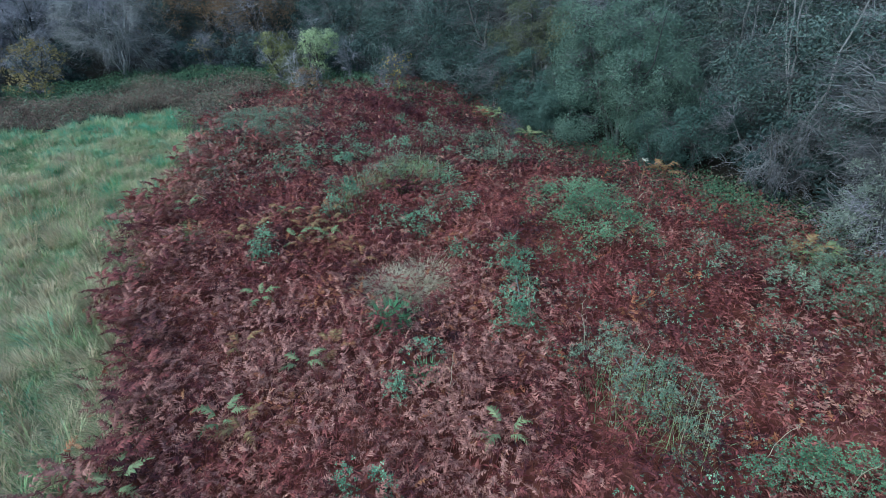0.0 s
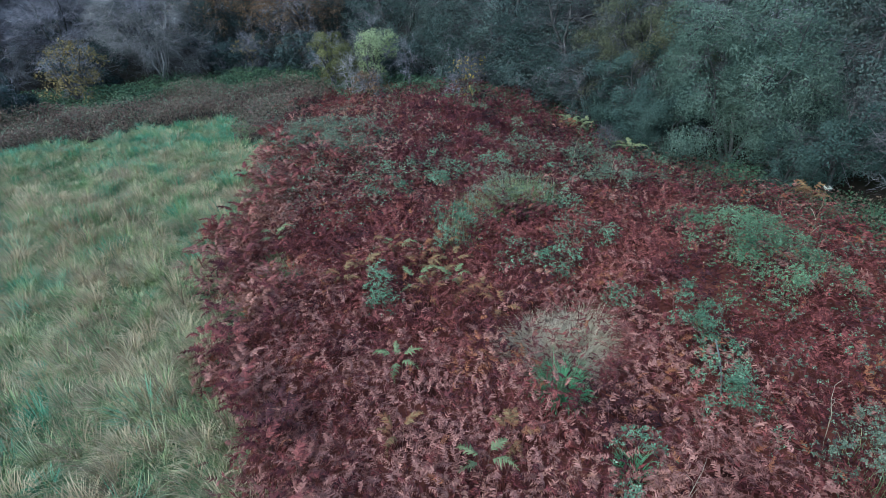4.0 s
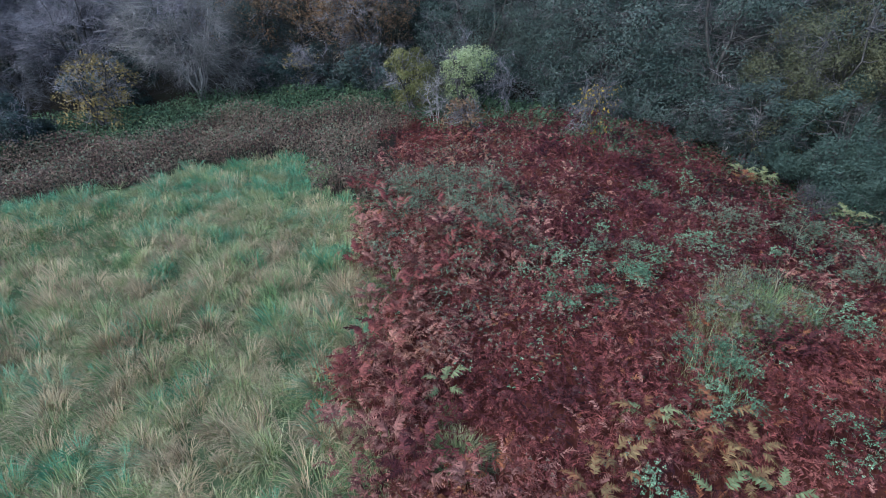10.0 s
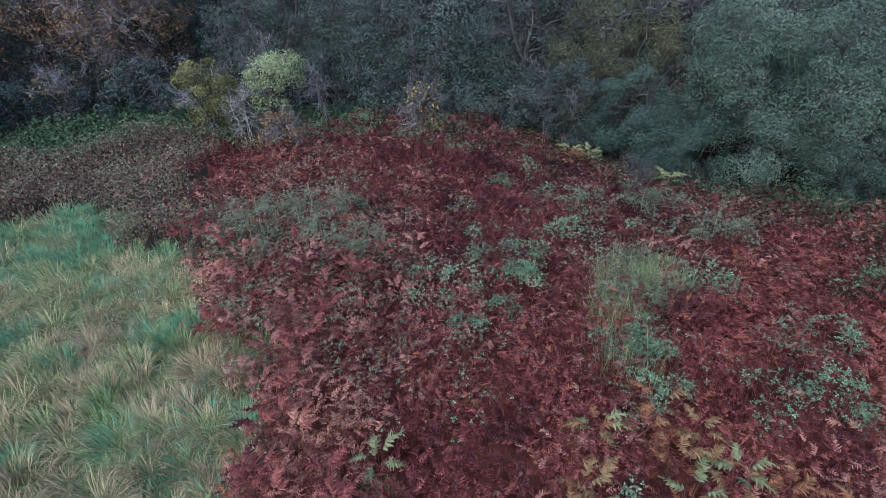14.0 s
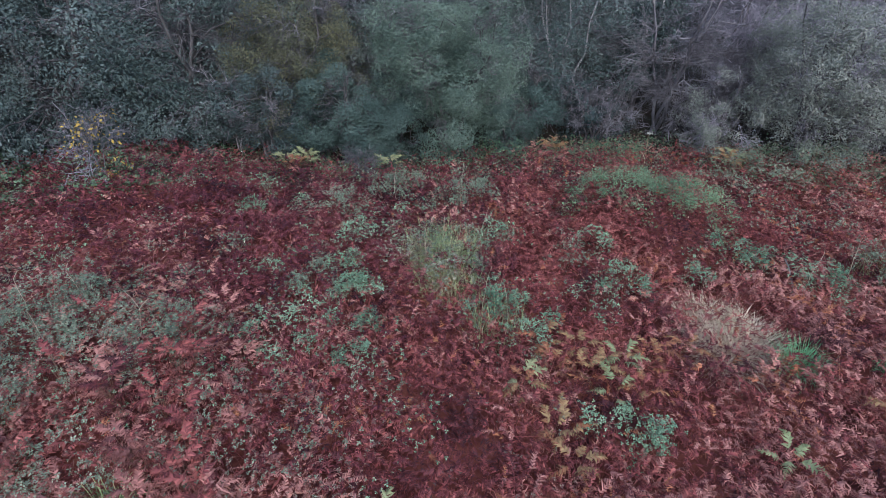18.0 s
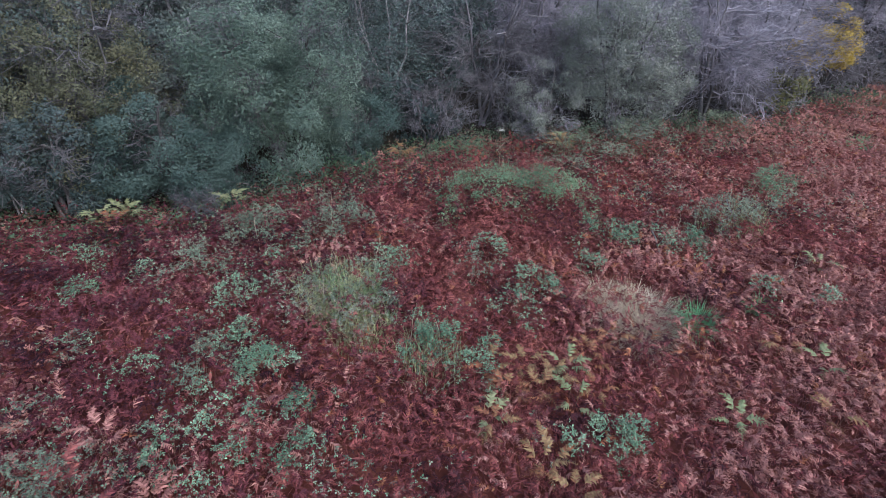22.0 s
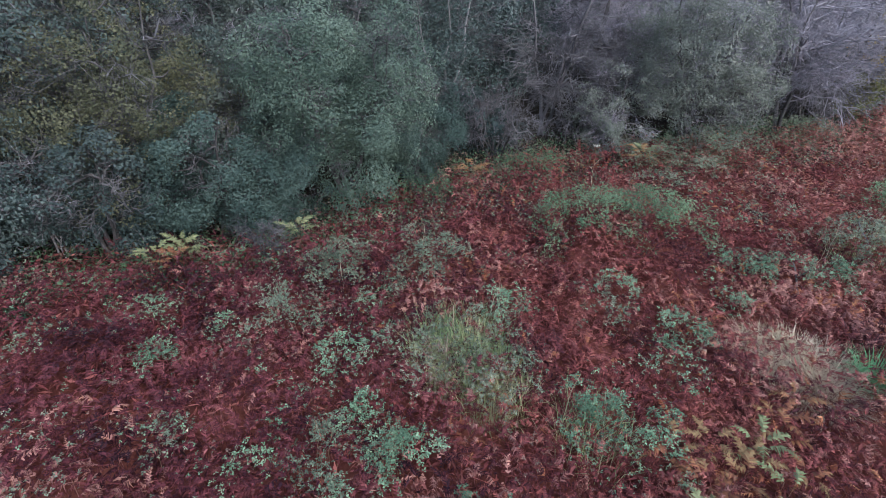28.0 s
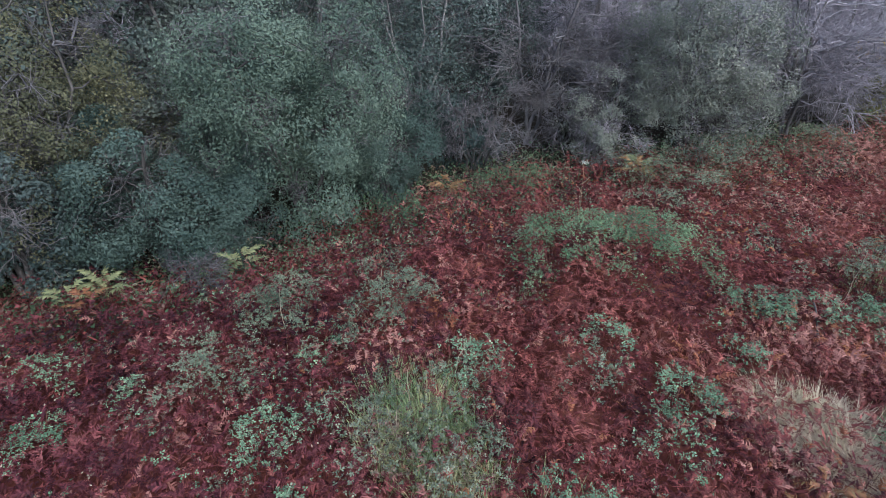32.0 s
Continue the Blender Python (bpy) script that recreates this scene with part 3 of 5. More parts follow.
lay_bramble(6.8, 11.6, 0.8, 0.9, 0.9, 70, M_BRAMBLE_DULL)
lay_bramble(-4.7, 13.3, 0.28, 0.75, 0.85, 210, label="narrow row of bright bramble leaves in the bracken")
lay_bramble(-4.6, 12.6, 0.4, 0.3, 0.8, 180)
lay_bramble(-1.3, 14.2, 0.55, 0.4, 0.8, 110)
lay_bramble(-3.8, 20.3, 1.4, 0.45, 0.8, 110, M_BRAMBLE_DULL, "whitish bramble drift over purple bracken")
lay_bramble(-3.2, 19.2, 0.3, 0.3, 0.7, 180)
lay_bramble(-7.8, 23.8, 2.0, 1.7, 1.0, 170, M_BRAMBLE_DULL, "olive thicket of bramble and dead willowherb", amount=0.72)
lay_bramble(-6.6, 21.3, 1.3, 1.0, 0.95, 90, M_BRAMBLE_DULL, "olive thicket of bramble and dead willowherb", amount=0.4)
lay_bramble(-9.4, 20.6, 0.6, 1.2, 0.6, 120, M_BRAMBLE_DULL, "low green weeds at the meadow's edge")
lay_bramble(-9.2, 23.6, 0.8, 0.9, 0.6, 130, M_BRAMBLE, "low green weeds at the meadow's edge")
lay_bramble(-3.2, 21.2, 0.4, 0.35, 0.8, 120)
lay_bramble(1.0, 19.9, 0.5, 0.4, 0.8, 110)
lay_bramble(-3.2, 21.2 + 1.6, 0.45, 0.4, 0.8, 90, M_BRAMBLE_DULL)
lay_bramble(9.4, 8.6, 1.3, 1.5, 1.5, 110, M_BRAMBLE_DULL, "grey-green scrub below the willow")
lay_bramble(11.6, 4.6, 1.0, 1.4, 1.2, 110, M_BRAMBLE_DULL, "grey-green scrub below the willow")
lay_bramble(4.0, 23.0, 0.8, 0.8, 0.8, 90, M_NETTLE, "dark weeds in the shade of the trees")
lay_bramble(6.6, 19.0, 1.2, 0.9, 0.8, 80, M_NETTLE, "dark weeds in the shade of the trees")
lay_bramble(9.0, 15.2, 1.0, 1.6, 0.7, 90, M_NETTLE, "dark weeds in the shade of the trees")
lay_bramble(-3.9, 31.2, 0.7, 0.4, 0.9, 160, M_BRAMBLE, "bright green weeds below the sapling")

# tufts, straw and single ferns
lay_tussock(-1.1, 10.05, 0.55, 1.0, M_TUFT, "bright green grass tuft in flattened straw", 500)
for sx, sy in ((-0.8, 10.9), (-0.4, 11.3), (-1.1, 11.5), (-0.3, 11.9), (-1.4, 11.2)):
    lay_tussock(sx, sy, 0.85, 0.72, M_STRAW, "pale flattened straw beside a green tuft", 480, 0.75)
lay_tussock(-0.75, 17.95, 0.75, 1.2, M_GRASS, "pale green grass tuft inside a bramble patch", 600, 0.4)
lay_tussock(-0.9, 18.5, 0.6, 1.0, M_GRASS, "yellow-green grass tuft inside a bramble patch", 190, 0.4)
lay_tussock(-7.7, 14.7, 0.55, 0.6, M_GRASS, "green grass tussock inside the bracken edge", 600)
lay_tussock(-7.9, 15.6, 0.3, 0.5, M_GRASS, "green grass tussock inside the bracken edge", 250)
lay_tussock(-7.3, 14.6, 0.4, 0.5, M_BRAMBLE_DULL, "dull grass tussock inside the bracken edge", 300)
lay_tussock(11.5, -1.8, 0.7, 0.9, M_TUFT, "bright grass tuft far out in the bracken", 400)
lay_tussock(-0.3, 8.2, 0.35, 0.6, M_TUFT, "small green tuft among red fronds", 200)
for fx, fy, fm, fn in ((-3.8, 14.6, M_FERN, 6), (-3.7, 14.0, M_FERN, 5), (-4.4, 15.0, M_FERN_GREEN, 5), (-4.6, 14.9, M_FERN, 5), (-3.0, 13.4, M_FERN_GREEN, 6), (-2.5, 12.8, M_FERN, 5), (-3.0, 14.2, M_FERN, 5), (-5.7, 13.7, M_FERN, 6), (-5.2, 14.0, M_FERN, 4)):
    lay_fern(fx, fy, fm, fn)
for fx, fy, fm, fn in ((-3.4, 13.7, M_FERN, 5), (-2.8, 12.9, M_FERN, 4), (-3.2, 14.9, M_FERN, 4), (-3.6, 12.9, M_FERN, 4), (-2.0, 12.2, M_FERN, 4), (-3.9, 13.4, M_FERN_GREEN, 4)):
    lay_fern(fx, fy, fm, fn)
for fx, fy, fm, fn in ((-4.2, 10.6, M_FERN_GREEN, 5), (-2.7, 8.2, M_FERN_GREEN, 4), (-4.1, 8.8, M_FERN, 5), (-5.3, 14.2, M_FERN, 4), (-7.9, 15.9, M_FERN_GREEN, 5), (-2.2, 8.7, M_FERN, 6), (-5.1, 5.6, M_FERN_GREEN, 6), (1.0, 6.2, M_FERN_GREEN, 5), (-3.8, 6.8, M_FERN_GREEN, 5), (-3.4, 6.6, M_FERN, 4)):
    lay_fern(fx, fy, fm, fn)
for fx, fy, fm, fn, fl in ((2.3, 25.0, M_FERN, 8, 0.48), (2.8, 24.9, M_FERN_GREEN, 8, 0.5), (2.5, 25.5, M_FERN_GREEN, 7, 0.5), (3.2, 25.2, M_FERN_GREEN, 6, 0.45), (4.2, 22.4, M_FERN_GREEN, 8, 0.6), (8.0, 17.4, M_FERN, 8, 0.6), (9.6, 11.2, M_FERN_GREEN, 7, 0.6), (9.2, 11.4, M_FERN, 7, 0.6)):
    lay_fern(fx, fy, fm, fn, fl, "large pale fern clump at the wood's edge", 0.8)

# ---- trees and shrubs ----


def grow_tree(name, height, radius, label, category, leaf=None, leaves=12000, leaf_size=0.12, stems=4, bark=None, twig=None, base_low=0.12, bare=600, twig_len=0.7, thick=0.09, lobes=5, clump=0.26, twig_r=0.009, droop=0.0, flat=0.62, bunches=1.0, limbs=None):
    """A tree or tall shrub at the origin: tapered stems, limbs, fine twigs and a crown of many small leaves in clumps."""
    thing = tagged(new(name), label, category)
    boughs = limbs or bark or (M_BARK if leaf else twig or M_TWIG)
    bark, twig = bark or M_BARK, twig or M_TWIG
    # crown: several overlapping lobes
    lob = [(np.array([0, 0, height * 0.62]), np.array([radius * 0.75, radius * 0.75, height * 0.38]))]
    for i in range(lobes):
        a = 6.283 * i / lobes + R.uniform(-0.4, 0.4)
        h = height * R.uniform(base_low + 0.2, 0.72)
        rr = radius * R.uniform(0.42, 0.62)
        lob.append((np.array([math.cos(a) * (radius - rr), math.sin(a) * (radius - rr), h]), np.array([rr, rr, min(rr * R.uniform(0.9, 1.4), h - height * base_low * 0.5)])))

    def shell(n, inner=0.55):
        k = R.integers(0, len(lob), n)
        c, s = np.array([l[0] for l in lob])[k], np.array([l[1] for l in lob])[k]
        d = R.normal(size=(n, 3))
        d /= np.linalg.norm(d, axis=1)[:, None]
        p = c + s * d * (inner + (1 - inner) * R.uniform(0, 1, n) ** 0.5)[:, None]
        p[:, 2] = np.maximum(p[:, 2], 0.15)
        return p, d
    big, mid, joints = [], [], []
    for i in range(stems):
        a = 6.283 * i / stems + R.uniform(-0.4, 0.4)
        foot = np.array([0.12 * math.cos(a), 0.12 * math.sin(a), -0.15]) * (stems > 1)
        foot[2] = -0.15
        top, _ = shell(1, 0.2)
        top = top[0] * (0.8, 0.8, 1.0)
        top[2] = height * R.uniform(0.7, 0.92)
        pts = bowed(foot, top, 0.0, 8, height * 0.012)
        big.append((pts, thick * R.uniform(0.7, 1.1), thick * 0.2))
        joints += list(pts[2:])
    joints = np.array(joints)
    ends, _ = shell(int(26 + 7 * radius * height / 4))
    for e in ends:
        low = joints[joints[:, 2] < e[2] + 0.3]
        low = low if len(low) else joints[:1]
        j = low[np.argmin(np.linalg.norm(low - e, axis=1) + R.uniform(0, 0.8, len(low)))]
        mid.append((bowed(j, e, 0.12 - droop, 7, 0.03 + 0.035 * float(np.linalg.norm(e - j))), thick * R.uniform(0.2, 0.42), 0.01))
    v, f = tubes(big, 6)
    trunk = mesh_object("trunk", v, f, bark, thing)
    for m in mid[:16]:
        mesh_object("limb", *tubes([m], 5), boughs, trunk)
    tagged(mesh_object("branchwork", *tubes(mid[16:], 4), boughs, thing), kind="stuff")
    along = np.concatenate([m[0][2:] for m in mid])
    if bare:
        k = R.integers(0, len(along), bare)
        out = along[k] * (1, 1, 0.35) - np.array([0, 0, height * 0.15])
        out = out / (np.linalg.norm(out, axis=1)[:, None] + 1e-6) + R.normal(0, 0.6, (bare, 3)) - np.array([0, 0, droop])
        out /= np.linalg.norm(out, axis=1)[:, None]
        ln = R.uniform(0.5, 1.2, bare)[:, None] * twig_len
        e1 = along[k] + out * ln
        first = twigs(along[k], e1, twig_r, 0.15)
        reps = 2
        k2 = np.repeat(np.arange(bare), reps)
        st = along[k][k2] + (e1 - along[k])[k2] * R.uniform(0.25, 0.85, len(k2))[:, None]
        o2 = out[k2] + R.normal(0, 0.6, (len(k2), 3))
        o2 /= np.linalg.norm(o2, axis=1)[:, None]
        second = twigs(st, st + o2 * ln[k2] * 0.55, twig_r * 0.6)
        v, f = joined(first, second)
        v[:, 2] = np.maximum(v[:, 2], -0.1)
        tagged(mesh_object("twig_spray", v, f, twig, thing), kind="stuff")
    if leaf:
        # rounded bunches on the lobes, their leaves turned outwards and up
        nc = max(16, int(22 * bunches * radius * height / 2))
        cc, cd = shell(nc, 0.78)
        size = clump * R.uniform(0.7, 1.9, nc)
        k = R.choice(nc, leaves, p=size ** 2 / (size ** 2).sum())
        d = R.normal(size=(leaves, 3)) + 0.8 * cd[k] + (0, 0, 0.35)
        d /= np.linalg.norm(d, axis=1)[:, None]
        p = cc[k] + d * (size[k] * R.uniform(0.25, 1.0, leaves) ** 0.4 * np.where(R.uniform(0, 1, leaves) < 0.08, 1.35, 1.0))[:, None] * (1.2, 1.2, 0.5 + 0.7 * flat)
        p[:, 2] = np.maximum(p[:, 2], 0.05)
        v, f = strew(LEAF, p, facing(0.55 * d + 0.35 * cd[k] + R.normal(0, 0.42, (leaves, 3)) + (0, 0, 0.2)), leaf_size * R.uniform(0.6, 1.4, leaves))
        tagged(mesh_object("crown", v, f, leaf, thing), kind="stuff")
    return thing


def stand(thing, x, y, turn=0.0, size=1.0):
    thing.matrix_basis = pose(x, y, float(soil(x, y)), 0, 0, turn) @ Matrix.Scale(size, 4)
    return thing


def again(thing, x, y, turn, size):
    ob = copy_thing(thing, pose(x, y, float(soil(x, y)), 0, 0, turn))
    ob.scale = (size, size, size)
    return ob


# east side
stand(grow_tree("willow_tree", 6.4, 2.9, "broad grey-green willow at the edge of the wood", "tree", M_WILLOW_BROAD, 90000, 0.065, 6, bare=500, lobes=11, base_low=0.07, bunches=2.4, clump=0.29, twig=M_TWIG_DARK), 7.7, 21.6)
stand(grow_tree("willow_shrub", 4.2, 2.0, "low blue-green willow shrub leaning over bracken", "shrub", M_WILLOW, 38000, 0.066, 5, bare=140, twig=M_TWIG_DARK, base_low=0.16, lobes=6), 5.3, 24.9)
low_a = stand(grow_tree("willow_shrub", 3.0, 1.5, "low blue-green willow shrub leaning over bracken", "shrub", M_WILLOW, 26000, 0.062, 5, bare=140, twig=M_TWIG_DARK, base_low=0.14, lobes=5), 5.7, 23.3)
stand(grow_tree("willow_tree", 6.4, 2.9, "rounded olive-grey willow standing behind bramble", "tree", M_WILLOW_OLIVE, 64000, 0.063, 6, bare=900, lobes=9, base_low=0.0, bunches=3.6, clump=0.22, twig_len=0.6, twig_r=0.006), 12.2, 8.7)
stand(grow_tree("willow_shrub", 3.4, 1.7, "smaller olive-grey willow beside a large one", "shrub", M_WILLOW_OLIVE, 24000, 0.056, 5, bare=500, lobes=5, base_low=0.05, bunches=2.5, clump=0.2), 11.8, 11.8)
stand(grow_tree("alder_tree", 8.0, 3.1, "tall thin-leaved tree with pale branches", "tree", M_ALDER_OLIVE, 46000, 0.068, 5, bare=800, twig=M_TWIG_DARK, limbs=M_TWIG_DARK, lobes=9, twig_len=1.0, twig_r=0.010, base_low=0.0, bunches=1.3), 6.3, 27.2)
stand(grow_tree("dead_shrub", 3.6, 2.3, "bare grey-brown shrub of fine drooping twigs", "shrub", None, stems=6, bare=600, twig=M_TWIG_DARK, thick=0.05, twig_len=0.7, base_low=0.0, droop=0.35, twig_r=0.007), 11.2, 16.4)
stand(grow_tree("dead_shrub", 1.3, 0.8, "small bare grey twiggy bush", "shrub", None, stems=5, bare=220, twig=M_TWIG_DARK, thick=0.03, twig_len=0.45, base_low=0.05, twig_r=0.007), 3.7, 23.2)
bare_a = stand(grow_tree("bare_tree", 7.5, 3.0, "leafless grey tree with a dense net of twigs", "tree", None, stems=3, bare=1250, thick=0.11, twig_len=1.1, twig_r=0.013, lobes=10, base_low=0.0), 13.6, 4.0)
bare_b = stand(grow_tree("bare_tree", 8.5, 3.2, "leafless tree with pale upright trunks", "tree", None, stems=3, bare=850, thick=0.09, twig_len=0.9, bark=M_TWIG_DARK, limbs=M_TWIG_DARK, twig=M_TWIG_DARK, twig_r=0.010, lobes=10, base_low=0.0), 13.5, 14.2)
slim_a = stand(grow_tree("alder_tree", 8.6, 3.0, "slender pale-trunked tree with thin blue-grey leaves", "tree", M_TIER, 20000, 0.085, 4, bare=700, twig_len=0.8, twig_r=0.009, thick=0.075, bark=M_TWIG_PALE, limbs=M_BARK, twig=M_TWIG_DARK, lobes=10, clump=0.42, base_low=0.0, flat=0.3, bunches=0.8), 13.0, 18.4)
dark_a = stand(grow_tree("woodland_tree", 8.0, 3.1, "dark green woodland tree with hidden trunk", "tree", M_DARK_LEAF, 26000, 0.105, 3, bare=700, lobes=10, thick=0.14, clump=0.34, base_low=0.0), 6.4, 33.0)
dark_b = stand(grow_tree("woodland_tree", 8.6, 3.3, "grey-green woodland tree with layered boughs", "tree", M_WILLOW_GREY, 22000, 0.10, 3, bare=900, lobes=10, thick=0.14, clump=0.40, twig_r=0.012, base_low=0.0, flat=0.3, bunches=0.7, bark=M_BARK), 9.8, 26.2)
tier_a = stand(grow_tree("alder_tree", 8.2, 3.2, "grey-green alder with layered boughs", "tree", M_TIER, 28000, 0.082, 3, bare=800, twig=M_TWIG_DARK, lobes=11, thick=0.13, clump=0.46, base_low=0.0, twig_r=0.010, flat=0.24, bunches=0.6), 3.4, 30.4)
brown_a = stand(grow_tree("oak_tree", 9.0, 3.6, "oak with thin brown autumn leaves", "tree", M_RUSSET, 11000, 0.11, 2, bare=1300, twig_r=0.015, lobes=8, thick=0.2, clump=0.34, base_low=0.16), -15.2, 41.6)
stand(grow_tree("ivy_trunk", 6.5, 0.75, "tree trunk wrapped in dark ivy", "tree", M_DARK_LEAF, 7000, 0.13, 1, bare=150, lobes=4, thick=0.18, base_low=0.0), 15.0, 15.4)
stand(grow_tree("yellow_tree", 5.2, 1.6, "small tree with bright yellow autumn leaves", "tree", M_YELLOW, 7000, 0.11, 3, bare=300, lobes=6, clump=0.24), 18.4, -3.3)
stand(grow_tree("yellow_tree", 2.9, 1.1, "low shrub with thin yellow-green leaves", "shrub", M_OLIVE, 2600, 0.12, 3, bare=300, lobes=4, clump=0.24), 15.6, -0.1)

stand(grow_tree("willow_shrub", 3.6, 1.8, "thin grey willow shrub hanging over shaded bracken", "shrub", M_DARK_LEAF, 13000, 0.075, 5, bare=300, twig=M_TWIG_DARK, base_low=0.0, lobes=6, twig_r=0.012), 3.7, 27.3)
stand(grow_tree("willow_shrub", 3.2, 1.6, "dark willow shrub at the wood's edge", "shrub", M_DARK_LEAF, 12000, 0.11, 5, bare=400, base_low=0.0, lobes=6), 1.2, 31.6)
stand(grow_tree("willow_shrub", 3.2, 1.5, "grey-green willow shrub below a broad willow", "shrub", M_WILLOW, 20000, 0.065, 5, bare=200, twig=M_TWIG_DARK, base_low=0.0, lobes=6), 9.7, 19.0)
stand(grow_tree("dead_tree", 4.0, 1.8, "dead pale tree with crooked hanging branches", "tree", None, stems=3, bare=90, twig=M_TWIG, bark=M_TWIG_PALE, thick=0.03, twig_len=0.6, twig_r=0.010, base_low=0.1, droop=0.3), 3.4, 28.4)

# north side
stand(grow_tree("sapling", 3.9, 1.05, "lime green young tree at the field corner", "tree", M_LIME, 5200, 0.085, 3, bare=150, lobes=5, base_low=0.15), -6.5, 33.2)
stand(grow_tree("shrub", 3.1, 1.5, "olive-yellow leafy shrub beside a lime tree", "shrub", M_OLIVE, 9000, 0.09, 4, bare=250, lobes=5, base_low=0.05), -9.0, 34.2)
stand(grow_tree("dead_shrub", 2.2, 1.0, "bare whitish shrub with forked branches", "shrub", None, bark=M_PALE_BARK, stems=4, bare=240, twig=M_TWIG_PALE, thick=0.035, twig_len=0.5, twig_r=0.008), -7.8, 32.6)
stand(grow_tree("sapling", 1.6, 0.8, "small russet-leaved sapling over bracken", "shrub", M_RUSSET, 1300, 0.12, 3, bare=120, lobes=4), -6.6, 31.0)
stand(grow_tree("sapling", 2.5, 0.8, "spindly sapling with a few yellow leaves", "tree", M_YELLOW, 260, 0.11, 4, bare=160, lobes=4, thick=0.025), -1.9, 28.9)
stand(grow_tree("sapling", 3.2, 0.7, "thin leafless sapling with upright stems", "tree", None, stems=3, bare=110, thick=0.03, twig=M_TWIG, twig_len=0.5), -4.6, 33.0)
stand(grow_tree("sapling", 2.6, 0.8, "thin dark sapling with sparse yellow leaves", "tree", M_OCHRE, 260, 0.13, 3, bare=160, lobes=4, thick=0.03), -15.0, 38.2)
stand(grow_tree("shrub", 3.1, 1.6, "ragged shrub with yellow-brown autumn leaves", "shrub", M_OCHRE, 2600, 0.12, 4, bare=250, lobes=6, base_low=0.05), -23.2, 33.4)
stand(grow_tree("shrub", 1.9, 1.8, "low dark evergreen bush at the field's end", "shrub", M_DARK_LEAF, 9000, 0.12, 4, bare=200, lobes=5, base_low=0.0), -26.0, 31.2)
bare_c = stand(grow_tree("bare_tree", 6.6, 3.6, "spreading bare tree with pale hanging branches", "tree", None, stems=8, bare=1700, twig=M_TWIG_PALE, bark=M_TWIG_PALE, thick=0.06, twig_len=1.2, twig_r=0.011, lobes=8, droop=0.35), -20.3, 37.6)

again(low_a, 8.6, 19.4, 250, 0.75)

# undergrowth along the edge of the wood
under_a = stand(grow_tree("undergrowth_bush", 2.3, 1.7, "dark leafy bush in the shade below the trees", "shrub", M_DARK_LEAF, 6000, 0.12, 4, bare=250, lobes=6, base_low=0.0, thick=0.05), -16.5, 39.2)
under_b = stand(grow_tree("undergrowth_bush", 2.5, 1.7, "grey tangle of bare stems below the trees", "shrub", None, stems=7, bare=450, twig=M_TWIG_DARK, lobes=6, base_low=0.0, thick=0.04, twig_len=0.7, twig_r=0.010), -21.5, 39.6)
for x, y, kind, turn, size in ((-28.5, 36, under_b, 20, 1.1), (-24.6, 37.4, under_a, 80, 1.2), (-18.6, 38.6, under_b, 140, 1.1), (-13.6, 39.4, under_a, 200, 1.1), (-10.6, 38.4, under_a, 270, 1.2), (-7.2, 37.4, under_b, 330, 1.1), (-5.0, 36.2, under_a, 15, 1.0), (-2.2, 34.6, under_a, 120, 1.0), (-0.4, 33.2, under_a, 210, 0.9), (8.0, 28.6, under_a, 60, 1.3), (4.6, 29.0, under_a, 10, 0.9), (2.6, 29.9, under_a, 150, 0.9), (5.0, 26.6, under_a, 240, 0.8)):
    again(kind, x, y, turn, size)
for x, y, kind, turn, size in ((11.4, 23.6, under_a, 100, 1.2), (12.0, 20.0, under_b, 30, 1.2), (12.4, 17.0, under_a, 190, 1.1), (12.9, 13.0, under_b, 250, 1.3), (13.4, 7.0, under_b, 300, 1.2), (14.6, 2.4, under_b, 10, 1.1), (16.6, 0.8, under_b, 90, 1.2), (19.4, -4.6, under_b, 160, 1.3), (21.8, -8.6, under_b, 220, 1.4), (10.9, 25.2, under_a, 310, 1.2), (14.5, 10.4, under_b, 45, 1.4), (7.2, 26.0, under_a, 130, 1.0)):
    again(kind, x, y, turn, size)

# rows of the wood behind
for x, y, kind, turn, size in ((-26.5, 38.5, bare_a, 40, 1.0), (-31, 37, bare_a, 10, 1.0), (-17.6, 42.0, dark_a, 70, 0.85), (-10.4, 43.0, dark_a, 170, 0.9), (-11.6, 40.6, brown_a, 90, 0.85), (-1.4, 36.0, tier_a, 260, 1.0), (-5.4, 38.8, tier_a, 130, 0.95), (-23, 42, bare_a, 200, 1.1), (-18.4, 44, brown_a, 30, 1.0)):
    again(kind, x, y, turn, size)
for x, y, kind, turn, size in ((-28, 44, bare_a, 100, 1.2), (-33, 42, bare_a, 300, 1.2), (-7, 45, dark_a, 310, 1.2), (-2, 43, dark_b, 50, 1.2), (3.5, 39, dark_a, 130, 1.2), (0.4, 33.4, tier_a, 70, 0.95), (5.4, 31.6, bare_b, 80, 1.0), (8.4, 34, dark_a, 220, 1.1), (12.6, 29, dark_b, 330, 1.1), (8.6, 29.6, tier_a, 190, 1.05)):
    again(kind, x, y, turn, size * 1.25)
for x, y, kind, turn, size in ((12.6, 22.6, slim_a, 120, 1.05), (15.5, 25.5, dark_b, 210, 1.2), (17, 20.5, dark_b, 60, 1.1), (15.6, 12, bare_a, 140, 1.0), (17.6, 16, slim_a, 20, 1.2), (16.4, 7.4, bare_a, 20, 1.1), (15.6, 0.8, bare_a, 260, 1.0), (18.8, 3.6, bare_a, 180, 1.1)):
    again(kind, x, y, turn, size)
